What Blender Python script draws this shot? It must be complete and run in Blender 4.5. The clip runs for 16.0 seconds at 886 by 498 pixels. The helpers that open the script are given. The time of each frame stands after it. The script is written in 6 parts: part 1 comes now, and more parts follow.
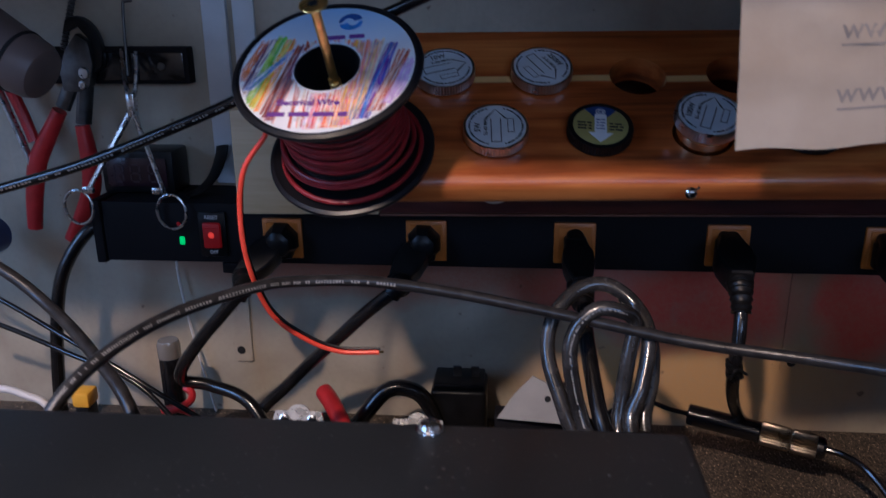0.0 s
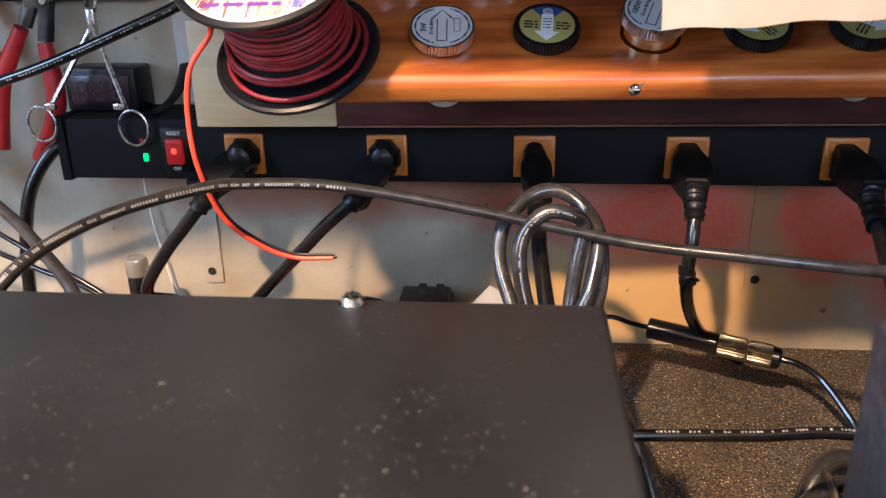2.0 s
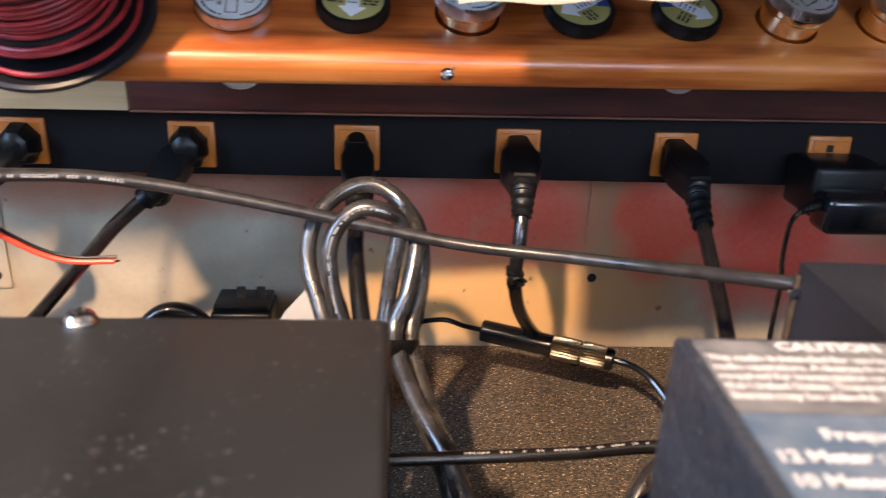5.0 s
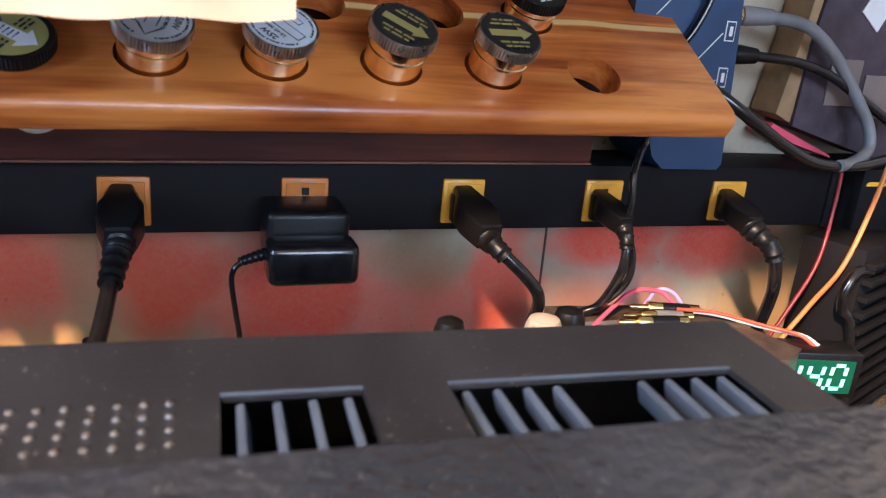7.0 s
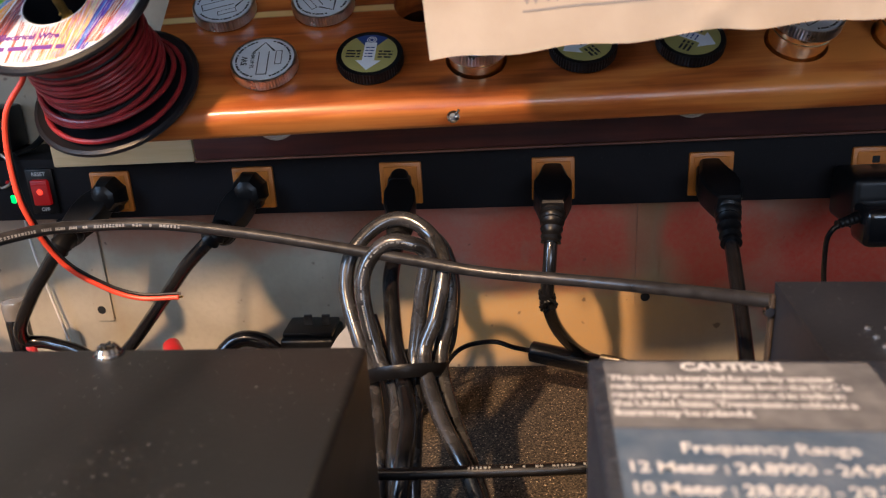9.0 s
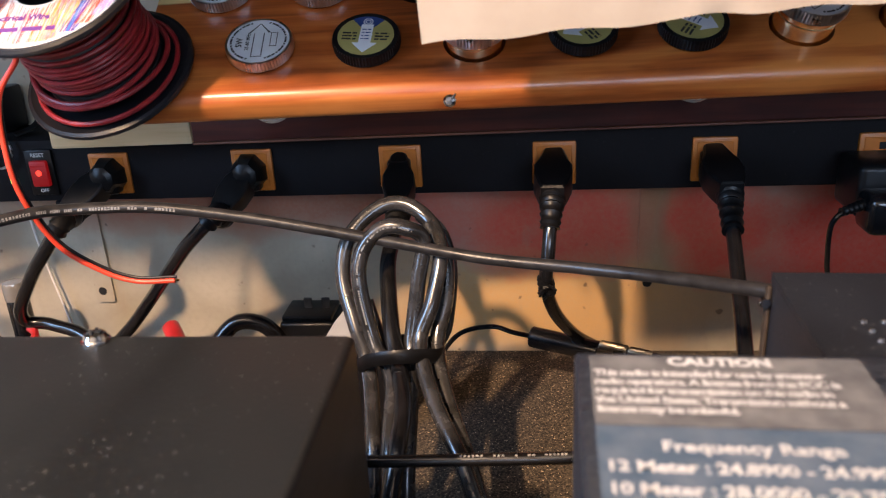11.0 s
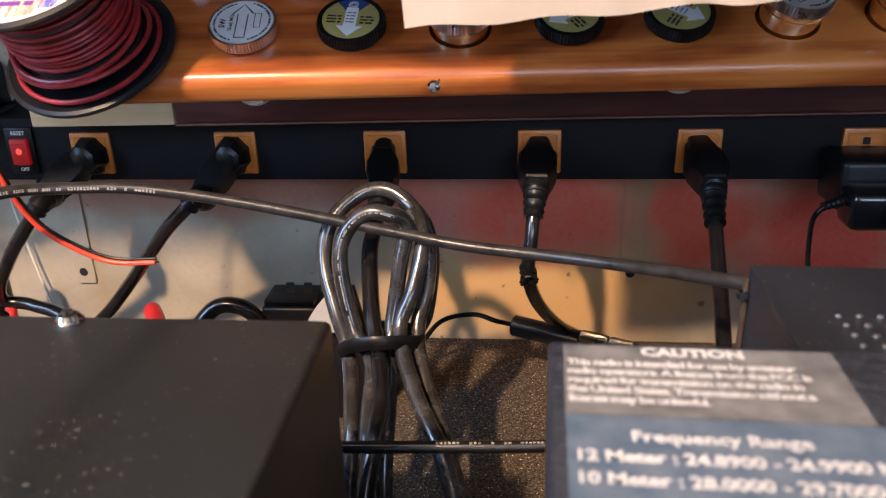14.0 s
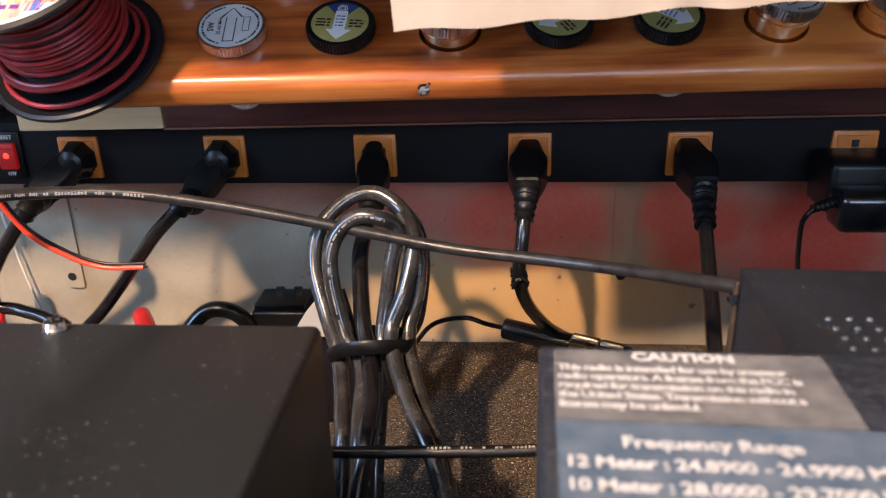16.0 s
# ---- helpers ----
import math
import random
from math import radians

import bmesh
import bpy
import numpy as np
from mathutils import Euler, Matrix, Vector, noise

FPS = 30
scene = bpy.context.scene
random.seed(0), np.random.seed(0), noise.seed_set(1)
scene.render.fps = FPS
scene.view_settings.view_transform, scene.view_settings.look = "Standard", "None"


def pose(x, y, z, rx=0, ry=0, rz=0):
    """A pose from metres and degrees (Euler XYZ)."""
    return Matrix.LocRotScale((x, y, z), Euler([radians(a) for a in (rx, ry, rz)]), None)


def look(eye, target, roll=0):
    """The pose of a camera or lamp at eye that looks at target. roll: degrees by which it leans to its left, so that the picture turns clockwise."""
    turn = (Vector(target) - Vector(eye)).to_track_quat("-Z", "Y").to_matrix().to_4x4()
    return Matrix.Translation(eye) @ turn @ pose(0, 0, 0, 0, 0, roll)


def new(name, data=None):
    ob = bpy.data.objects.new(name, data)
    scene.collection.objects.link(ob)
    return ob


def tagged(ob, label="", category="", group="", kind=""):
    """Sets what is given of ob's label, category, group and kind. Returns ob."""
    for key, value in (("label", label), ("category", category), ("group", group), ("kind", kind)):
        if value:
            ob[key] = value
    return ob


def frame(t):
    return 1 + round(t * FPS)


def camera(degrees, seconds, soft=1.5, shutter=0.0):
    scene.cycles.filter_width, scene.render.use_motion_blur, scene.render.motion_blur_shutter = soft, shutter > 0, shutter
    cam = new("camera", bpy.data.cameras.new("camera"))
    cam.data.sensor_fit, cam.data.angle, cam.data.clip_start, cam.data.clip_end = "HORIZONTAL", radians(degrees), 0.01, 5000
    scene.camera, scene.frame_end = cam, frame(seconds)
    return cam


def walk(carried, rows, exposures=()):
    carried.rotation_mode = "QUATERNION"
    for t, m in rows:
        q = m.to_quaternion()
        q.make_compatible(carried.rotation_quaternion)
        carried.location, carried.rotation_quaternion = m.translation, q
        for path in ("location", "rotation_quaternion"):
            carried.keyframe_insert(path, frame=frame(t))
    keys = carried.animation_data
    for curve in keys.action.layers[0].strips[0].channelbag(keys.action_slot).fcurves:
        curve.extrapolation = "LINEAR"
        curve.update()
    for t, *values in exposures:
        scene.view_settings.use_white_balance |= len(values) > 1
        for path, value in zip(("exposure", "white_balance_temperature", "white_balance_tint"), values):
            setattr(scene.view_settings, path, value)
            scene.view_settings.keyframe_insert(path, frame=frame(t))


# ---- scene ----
cam = camera(58.2, 16.0, soft=1.1, shutter=0.5)
cam.data.dof.use_dof, cam.data.dof.focus_distance, cam.data.dof.aperture_fstop = True, 0.47, 15.5
PATH = [
    (0, (0.1677, -0.5006, 0.3428), (0.1239, -0.0269, 0.1889), -0.58),
    (0.5, (0.1848, -0.5035, 0.3294), (0.1391, -0.0339, 0.1640), -1.06),
    (1, (0.1906, -0.5058, 0.3192), (0.1441, -0.0386, 0.1470), -1.21),
    (1.5, (0.1973, -0.5062, 0.3200), (0.1503, -0.0401, 0.1452), -1.13),
    (2, (0.1980, -0.5105, 0.3166), (0.1512, -0.0460, 0.1375), -0.93),
    (2.5, (0.2001, -0.5063, 0.3178), (0.1558, -0.0427, 0.1358), -0.70),
    (3, (0.2006, -0.5051, 0.3147), (0.1595, -0.0418, 0.1312), -0.40),
    (3.2, (0.2008, -0.5023, 0.3166), (0.1610, -0.0404, 0.1295), -0.39),
    (5.3, (0.2462, -0.4683, 0.3041), (0.2863, -0.0029, 0.1255), 1.97),
    (5.5, (0.2804, -0.4683, 0.3084), (0.3264, -0.0023, 0.1332), 1.71),
    (6, (0.3525, -0.4475, 0.3048), (0.4532, 0.0124, 0.1364), 3.29),
    (6.5, (0.4063, -0.4400, 0.3043), (0.5463, 0.0127, 0.1449), 4.53),
    (7, (0.4298, -0.4471, 0.3080), (0.5864, 0.0021, 0.1541), 4.94),
    (7.5, (0.4037, -0.4601, 0.3154), (0.5283, -0.0023, 0.1577), 3.29),
    (8, (0.3379, -0.4724, 0.3302), (0.4029, -0.0043, 0.1669), 1.05),
    (8.5, (0.2898, -0.4678, 0.3268), (0.2898, 0.0033, 0.1592), -1.16),
    (9, (0.2795, -0.4929, 0.3189), (0.2344, -0.0248, 0.1490), -3.19),
    (11.5, (0.2870, -0.4860, 0.3199), (0.2350, -0.0232, 0.1378), -3.03),
    (12, (0.2872, -0.4850, 0.3160), (0.2400, -0.0217, 0.1337), -2.22),
    (12.5, (0.2886, -0.4853, 0.3171), (0.2432, -0.0233, 0.1316), -1.78),
    (13, (0.2883, -0.4876, 0.3177), (0.2438, -0.0263, 0.1299), -1.67),
    (13.5, (0.2884, -0.4854, 0.3173), (0.2445, -0.0245, 0.1283), -1.68),
    (14, (0.2892, -0.4864, 0.3189), (0.2448, -0.0255, 0.1301), -1.68),
    (14.5, (0.2894, -0.4874, 0.3190), (0.2444, -0.0262, 0.1311), -1.80),
    (15, (0.2886, -0.4875, 0.3187), (0.2456, -0.0262, 0.1308), -1.69),
    (15.5, (0.2890, -0.4861, 0.3190), (0.2479, -0.0245, 0.1314), -1.61),
    (16, (0.2896, -0.4851, 0.3191), (0.2505, -0.0232, 0.1315), -1.64),
]
EXPOSURES = [(0.0, -1.38, 4500, 17), (0.5, -0.92, 5100, 15), (1.0, -0.4, 5500, 12), (1.5, 0.24, 5450, 12), (3.2, 0.5, 5400, 12), (5.5, 0.7, 5400, 12), (6.0, 0.4, 5350, 12), (6.5, 0.35, 5350, 12), (7.0, 1.0, 5400, 12), (7.5, 1.05, 5500, 13), (8.0, 0.5, 5500, 14), (8.5, 0.0, 5600, 13), (9.2, -0.05, 5650, 12), (12.0, 0.2, 5300, 12), (16.0, 0.2, 5300, 12)]
walk(cam, [(t, look(eye, target, roll)) for t, eye, target, roll in PATH], EXPOSURES)

# ---------------------------------------------------------------- light
world = bpy.data.worlds.new("world")
scene.world = world
world.use_nodes = True
world.node_tree.nodes["Background"].inputs[0].default_value = (0.55, 0.68, 1.0, 1)
world.node_tree.nodes["Background"].inputs[1].default_value = 0.25


def lamp(name, kind, m, power, colour, size=0.05):
    data = bpy.data.lights.new(name, kind)
    data.energy, data.color = power, colour
    if kind == "AREA":
        data.shape, data.size, data.size_y = "RECTANGLE", size[0], size[1]
    else:
        data.shadow_soft_size = size
    ob = new(name, data)
    ob.matrix_world = m
    return ob


# a warm bulb over the bench, high at the left and in front of the rack
BULB = Vector((-0.17, -1.08, 1.19))
lamp("bench_bulb", "POINT", pose(*BULB), 168, (1.0, 0.62, 0.32), 0.030)
# daylight from a window at the left, then an added fill lamp behind the bench
lamp("window_daylight", "AREA", look((-1.15, -0.9, 0.95), (0.1, -0.1, 0.22)), 37, (0.50, 0.73, 1.0), (0.8, 1.1))
# fill with no known source, added to brighten the wall below the strip
lamp("front_fill", "AREA", look((0.75, -2.15, 0.72), (0.5, 0.0, 0.15)), 20, (0.74, 0.86, 1.0), (1.3, 0.7))

# ---------------------------------------------------------------- materials


def material(name, base, rough=0.5, metal=0.0, var=0.12, scale=40.0, bump=0.0, fine=600.0, coat=0.0, alt=None, stretch=(1, 1, 1), rvar=0.1, spec=0.5):
    """A surface with stains at two scales, uneven gloss and a fine relief."""
    m = bpy.data.materials.new(name)
    m.use_nodes = True
    nt = m.node_tree
    p = nt.nodes["Principled BSDF"]
    p.inputs["Metallic"].default_value = metal
    p.inputs["Specular IOR Level"].default_value = spec
    p.inputs["Coat Weight"].default_value = coat
    p.inputs["Coat Roughness"].default_value = 0.15
    tc = nt.nodes.new("ShaderNodeTexCoord")
    mp = nt.nodes.new("ShaderNodeMapping")
    mp.inputs["Scale"].default_value = stretch
    nt.links.new(tc.outputs["Object"], mp.inputs["Vector"])
    n1 = nt.nodes.new("ShaderNodeTexNoise")
    n1.inputs["Scale"].default_value = scale
    n1.inputs["Detail"].default_value = 5
    n2 = nt.nodes.new("ShaderNodeTexNoise")
    n2.inputs["Scale"].default_value = fine
    n2.inputs["Detail"].default_value = 3
    for n in (n1, n2):
        nt.links.new(mp.outputs[0], n.inputs["Vector"])
    mix = nt.nodes.new("ShaderNodeMix")
    mix.data_type = "RGBA"
    a = alt if alt else tuple(c * (1 + 2.2 * var) for c in base)
    b = tuple(c * (1 - 2.2 * var) for c in base) if not alt else base
    mix.inputs["A"].default_value = (*b, 1)
    mix.inputs["B"].default_value = (*a, 1)
    rmp = nt.nodes.new("ShaderNodeMapRange")
    rmp.inputs["From Min"].default_value, rmp.inputs["From Max"].default_value = 0.3, 0.7
    nt.links.new(n1.outputs["Fac"], rmp.inputs["Value"])
    nt.links.new(rmp.outputs[0], mix.inputs["Factor"])
    nt.links.new(mix.outputs["Result"], p.inputs["Base Color"])
    rr = nt.nodes.new("ShaderNodeMapRange")
    rr.inputs["To Min"].default_value, rr.inputs["To Max"].default_value = max(0.03, rough - rvar), min(1, rough + rvar)
    nt.links.new(n1.outputs["Fac"], rr.inputs["Value"])
    nt.links.new(rr.outputs[0], p.inputs["Roughness"])
    if bump:
        bp = nt.nodes.new("ShaderNodeBump")
        bp.inputs["Strength"].default_value = bump
        bp.inputs["Distance"].default_value = 0.0006
        nt.links.new(n2.outputs["Fac"], bp.inputs["Height"])
        nt.links.new(bp.outputs[0], p.inputs["Normal"])
    return m


def ramp(nt, source, stops):
    r = nt.nodes.new("ShaderNodeValToRGB")
    while len(r.color_ramp.elements) < len(stops):
        r.color_ramp.elements.new(0.5)
    for e, (at, c) in zip(r.color_ramp.elements, stops):
        e.position, e.color = at, (*c, 1)
    nt.links.new(source, r.inputs[0])
    return r.outputs["Color"]


def noise_node(nt, vec, scale, detail=4.0, stretch=(1, 1, 1), distort=0.0):
    mp = nt.nodes.new("ShaderNodeMapping")
    mp.inputs["Scale"].default_value = stretch
    nt.links.new(vec, mp.inputs["Vector"])
    n = nt.nodes.new("ShaderNodeTexNoise")
    n.inputs["Scale"].default_value, n.inputs["Detail"].default_value, n.inputs["Distortion"].default_value = scale, detail, distort
    nt.links.new(mp.outputs[0], n.inputs["Vector"])
    return n.outputs["Fac"]


def mix_node(nt, fac, a, b, kind="MIX"):
    m = nt.nodes.new("ShaderNodeMix")
    m.data_type, m.blend_type = "RGBA", kind
    for key, v in (("Factor", fac), ("A", a), ("B", b)):
        if isinstance(v, (int, float)):
            m.inputs[key].default_value = v
        elif isinstance(v, tuple):
            m.inputs[key].default_value = (*v, 1)
        else:
            nt.links.new(v, m.inputs[key])
    return m.outputs["Result"]


def range_node(nt, v, a, b, lo=0.0, hi=1.0):
    r = nt.nodes.new("ShaderNodeMapRange")
    for key, x in zip(("From Min", "From Max", "To Min", "To Max"), (a, b, lo, hi)):
        r.inputs[key].default_value = x
    nt.links.new(v, r.inputs["Value"])
    return r.outputs[0]


def math_node(nt, op, a, b):
    m = nt.nodes.new("ShaderNodeMath")
    m.operation = op
    for i, v in enumerate((a, b)):
        if isinstance(v, (int, float)):
            m.inputs[i].default_value = v
        else:
            nt.links.new(v, m.inputs[i])
    return m.outputs[0]


def wood(name, dark, mid, light, rough=0.32, coat=0.5, streak=False):
    """Varnished wood with grain along x; streak: a pale sapwood line."""
    m = bpy.data.materials.new(name)
    m.use_nodes = True
    nt = m.node_tree
    p = nt.nodes["Principled BSDF"]
    vec = nt.nodes.new("ShaderNodeTexCoord").outputs["Object"]
    g1 = noise_node(nt, vec, 20, 4, (0.22, 1.5, 1.5), 2.0)
    g0 = noise_node(nt, vec, 9, 3, (0.6, 1, 1), 0.8)
    g2 = noise_node(nt, vec, 130, 5, (0.05, 1, 1), 0.6)
    g3 = noise_node(nt, vec, 520, 3, (0.035, 1, 1), 0.3)
    f = math_node(nt, "ADD", math_node(nt, "MULTIPLY", g1, 0.40), math_node(nt, "ADD", math_node(nt, "MULTIPLY", g2, 0.17), math_node(nt, "ADD", math_node(nt, "MULTIPLY", g3, 0.11), math_node(nt, "MULTIPLY", g0, 0.32))))
    c = ramp(nt, f, [(0.38, dark), (0.48, mid), (0.58, light)])
    veins = range_node(nt, noise_node(nt, vec, 75, 3, (0.045, 1, 1), 0.9), 0.60, 0.68)
    c = mix_node(nt, math_node(nt, "MULTIPLY", veins, 0.28), c, tuple(0.6 * v for v in dark))
    if streak:
        sep = nt.nodes.new("ShaderNodeSeparateXYZ")
        nt.links.new(vec, sep.inputs[0])
        wob = math_node(nt, "ADD", sep.outputs["Y"], math_node(nt, "MULTIPLY", math_node(nt, "SUBTRACT", noise_node(nt, vec, 9, 2, (1, 0.2, 0.2)), 0.5), 0.012))
        band = math_node(nt, "MULTIPLY", range_node(nt, wob, 0.0445, 0.046), range_node(nt, wob, 0.0505, 0.0495))
        c = mix_node(nt, math_node(nt, "MULTIPLY", band, 0.92), c, (0.70, 0.47, 0.18))
    knots = range_node(nt, noise_node(nt, vec, 30, 3, (0.5, 1, 1)), 0.68, 0.78)
    c = mix_node(nt, math_node(nt, "MULTIPLY", knots, 0.75), c, tuple(0.35 * v for v in dark))
    nt.links.new(c, p.inputs["Base Color"])
    nt.links.new(range_node(nt, noise_node(nt, vec, 60, 4), 0.3, 0.7, rough - 0.08, rough + 0.12), p.inputs["Roughness"])
    p.inputs["Coat Weight"].default_value = coat
    p.inputs["Coat Roughness"].default_value = 0.16
    bp = nt.nodes.new("ShaderNodeBump")
    bp.inputs["Strength"].default_value, bp.inputs["Distance"].default_value = 0.15, 0.0005
    nt.links.new(g2, bp.inputs["Height"])
    nt.links.new(bp.outputs[0], p.inputs["Normal"])
    return m


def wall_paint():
    """Off-white sheet with scuffs and rust specks; soft patches put red light and olive shade into the colour."""
    m = bpy.data.materials.new("wall_with_painted_light")
    m.use_nodes = True
    nt = m.node_tree
    p = nt.nodes["Principled BSDF"]
    vec = nt.nodes.new("ShaderNodeTexCoord").outputs["Object"]
    sep = nt.nodes.new("ShaderNodeSeparateXYZ")
    nt.links.new(vec, sep.inputs[0])
    warp = noise_node(nt, vec, 16, 3, (1, 1, 1.2), 0.3)
    warp2 = noise_node(nt, vec, 23, 3, (1.1, 1, 1), 0.2)
    x = math_node(nt, "ADD", sep.outputs["X"], math_node(nt, "MULTIPLY", math_node(nt, "SUBTRACT", warp, 0.5), 0.07))
    z = math_node(nt, "ADD", sep.outputs["Z"], math_node(nt, "MULTIPLY", math_node(nt, "SUBTRACT", warp2, 0.5), 0.04))
    fine_noise = noise_node(nt, vec, 420, 3)
    mid = noise_node(nt, vec, 14, 3, (1, 1, 1.2), 0.3)

    def soft_patches(blobs):
        """The strongest of several soft-edged patches: centre, half width and height, cover."""
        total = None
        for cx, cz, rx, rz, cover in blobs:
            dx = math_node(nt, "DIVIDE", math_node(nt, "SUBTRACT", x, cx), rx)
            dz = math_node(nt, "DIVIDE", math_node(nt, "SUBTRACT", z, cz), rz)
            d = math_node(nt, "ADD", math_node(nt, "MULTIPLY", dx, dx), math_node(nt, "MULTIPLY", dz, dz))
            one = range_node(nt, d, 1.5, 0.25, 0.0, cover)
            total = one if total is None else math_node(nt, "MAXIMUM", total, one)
        grain = math_node(nt, "MULTIPLY", math_node(nt, "SUBTRACT", fine_noise, 0.5), 0.5)
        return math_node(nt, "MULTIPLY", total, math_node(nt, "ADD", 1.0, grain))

    base = mix_node(nt, range_node(nt, mid, 0.35, 0.65), (0.36, 0.315, 0.235), (0.47, 0.42, 0.32))
    streaks = range_node(nt, noise_node(nt, vec, 26, 3, (1, 1, 0.18), 0.5), 0.5, 0.72)
    base = mix_node(nt, math_node(nt, "MULTIPLY", streaks, 0.3), base, (0.30, 0.19, 0.12))
    base = mix_node(nt, math_node(nt, "MULTIPLY", range_node(nt, noise_node(nt, vec, 240, 4), 0.45, 0.75), 0.18), base, (0.26, 0.22, 0.17))
    # tan puts the golden lamp-lit band low on the wall into its colour
    tan = soft_patches([(0.30, 0.065, 0.12, 0.045, 0.95), (0.36, 0.12, 0.10, 0.06, 0.5), (0.92, 0.09, 0.09, 0.07, 0.7)])
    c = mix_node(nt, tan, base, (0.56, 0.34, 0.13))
    # brown does the same for the dim warm shade below the strip
    brown = soft_patches([(0.10, 0.152, 0.19, 0.030, 0.85), (0.22, 0.135, 0.05, 0.03, 0.5)])
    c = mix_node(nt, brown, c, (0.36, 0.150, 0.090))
    # red patches paint in the glow of a red light
    red = soft_patches([(0.31, 0.125, 0.075, 0.036, 0.85), (0.215, 0.128, 0.05, 0.022, 0.5), (0.425, 0.122, 0.045, 0.042, 0.85), (0.505, 0.108, 0.065, 0.052, 0.92),
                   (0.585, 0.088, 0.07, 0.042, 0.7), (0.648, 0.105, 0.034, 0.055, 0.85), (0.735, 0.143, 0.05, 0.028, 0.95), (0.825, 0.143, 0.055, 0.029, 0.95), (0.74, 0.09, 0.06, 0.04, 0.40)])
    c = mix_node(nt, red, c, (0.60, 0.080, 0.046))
    # olive patches paint the shadows inside that red glow
    olive = soft_patches([(0.585, 0.130, 0.034, 0.028, 0.6), (0.376, 0.120, 0.018, 0.040, 0.4), (0.545, 0.145, 0.05, 0.012, 0.35)])
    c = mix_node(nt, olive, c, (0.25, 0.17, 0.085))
    specks = range_node(nt, noise_node(nt, vec, 95, 2), 0.71, 0.76)
    c = mix_node(nt, math_node(nt, "MULTIPLY", specks, 0.7), c, (0.10, 0.06, 0.04))
    scuff = range_node(nt, noise_node(nt, vec, 40, 5, (1, 1, 0.25), 1.0), 0.6, 0.75)
    c = mix_node(nt, math_node(nt, "MULTIPLY", scuff, 0.3), c, (0.30, 0.26, 0.20))
    nt.links.new(c, p.inputs["Base Color"])
    nt.links.new(range_node(nt, mid, 0.3, 0.7, 0.30, 0.5), p.inputs["Roughness"])
    bp = nt.nodes.new("ShaderNodeBump")
    bp.inputs["Strength"].default_value, bp.inputs["Distance"].default_value = 0.12, 0.0005
    nt.links.new(fine_noise, bp.inputs["Height"])
    nt.links.new(bp.outputs[0], p.inputs["Normal"])
    return m


def carpet():
    """Rubber-backed black matting with tan and grey flecks."""
    m = bpy.data.materials.new("flecked_black_mat")
    m.use_nodes = True
    nt = m.node_tree
    p = nt.nodes["Principled BSDF"]
    vec = nt.nodes.new("ShaderNodeTexCoord").outputs["Object"]
    c = mix_node(nt, range_node(nt, noise_node(nt, vec, 900, 3), 0.4, 0.65), (0.028, 0.024, 0.020), (0.16, 0.125, 0.088))
    c = mix_node(nt, range_node(nt, noise_node(nt, vec, 600, 2), 0.645, 0.68), c, (0.70, 0.55, 0.35))
    c = mix_node(nt, range_node(nt, noise_node(nt, vec, 25, 3), 0.45, 0.75, 0, 0.4), c, (0.016, 0.014, 0.013))
    nt.links.new(c, p.inputs["Base Color"])
    p.inputs["Roughness"].default_value = 0.9
    p.inputs["Specular IOR Level"].default_value = 0.2
    bp = nt.nodes.new("ShaderNodeBump")
    bp.inputs["Strength"].default_value, bp.inputs["Distance"].default_value = 0.45, 0.0010
    nt.links.new(noise_node(nt, vec, 800, 3), bp.inputs["Height"])
    nt.links.new(bp.outputs[0], p.inputs["Normal"])
    return m


def black_case(name, base, rough, dust=0.5, grain=900.0, bump=0.25, spec=0.5):
    """Black enamelled sheet metal with dust specks and faint smears."""
    m = bpy.data.materials.new(name)
    m.use_nodes = True
    nt = m.node_tree
    p = nt.nodes["Principled BSDF"]
    vec = nt.nodes.new("ShaderNodeTexCoord").outputs["Object"]
    smear = noise_node(nt, vec, 12, 5, (1, 0.6, 1), 0.6)
    p.inputs["Specular IOR Level"].default_value = spec
    c = mix_node(nt, range_node(nt, smear, 0.35, 0.7), base, tuple(1.7 * v for v in base))
    specks = range_node(nt, noise_node(nt, vec, 900, 1), 0.735, 0.76)
    some = range_node(nt, noise_node(nt, vec, 28, 2), 0.38, 0.55)
    c = mix_node(nt, math_node(nt, "MULTIPLY", math_node(nt, "MULTIPLY", specks, some), dust), c, (0.42, 0.40, 0.38))
    nt.links.new(c, p.inputs["Base Color"])
    nt.links.new(range_node(nt, smear, 0.3, 0.7, rough - 0.08, rough + 0.1), p.inputs["Roughness"])
    bp = nt.nodes.new("ShaderNodeBump")
    bp.inputs["Strength"].default_value, bp.inputs["Distance"].default_value = bump, 0.0004 if grain > 300 else 0.0011
    nt.links.new(noise_node(nt, vec, grain, 2), bp.inputs["Height"])
    nt.links.new(bp.outputs[0], p.inputs["Normal"])
    return m


def glow(name, colour, strength):
    m = bpy.data.materials.new(name)
    m.use_nodes = True
    p = m.node_tree.nodes["Principled BSDF"]
    p.inputs["Base Color"].default_value = (*(0.6 * c for c in colour), 1)
    p.inputs["Emission Color"].default_value = (*colour, 1)
    p.inputs["Emission Strength"].default_value = strength
    return m


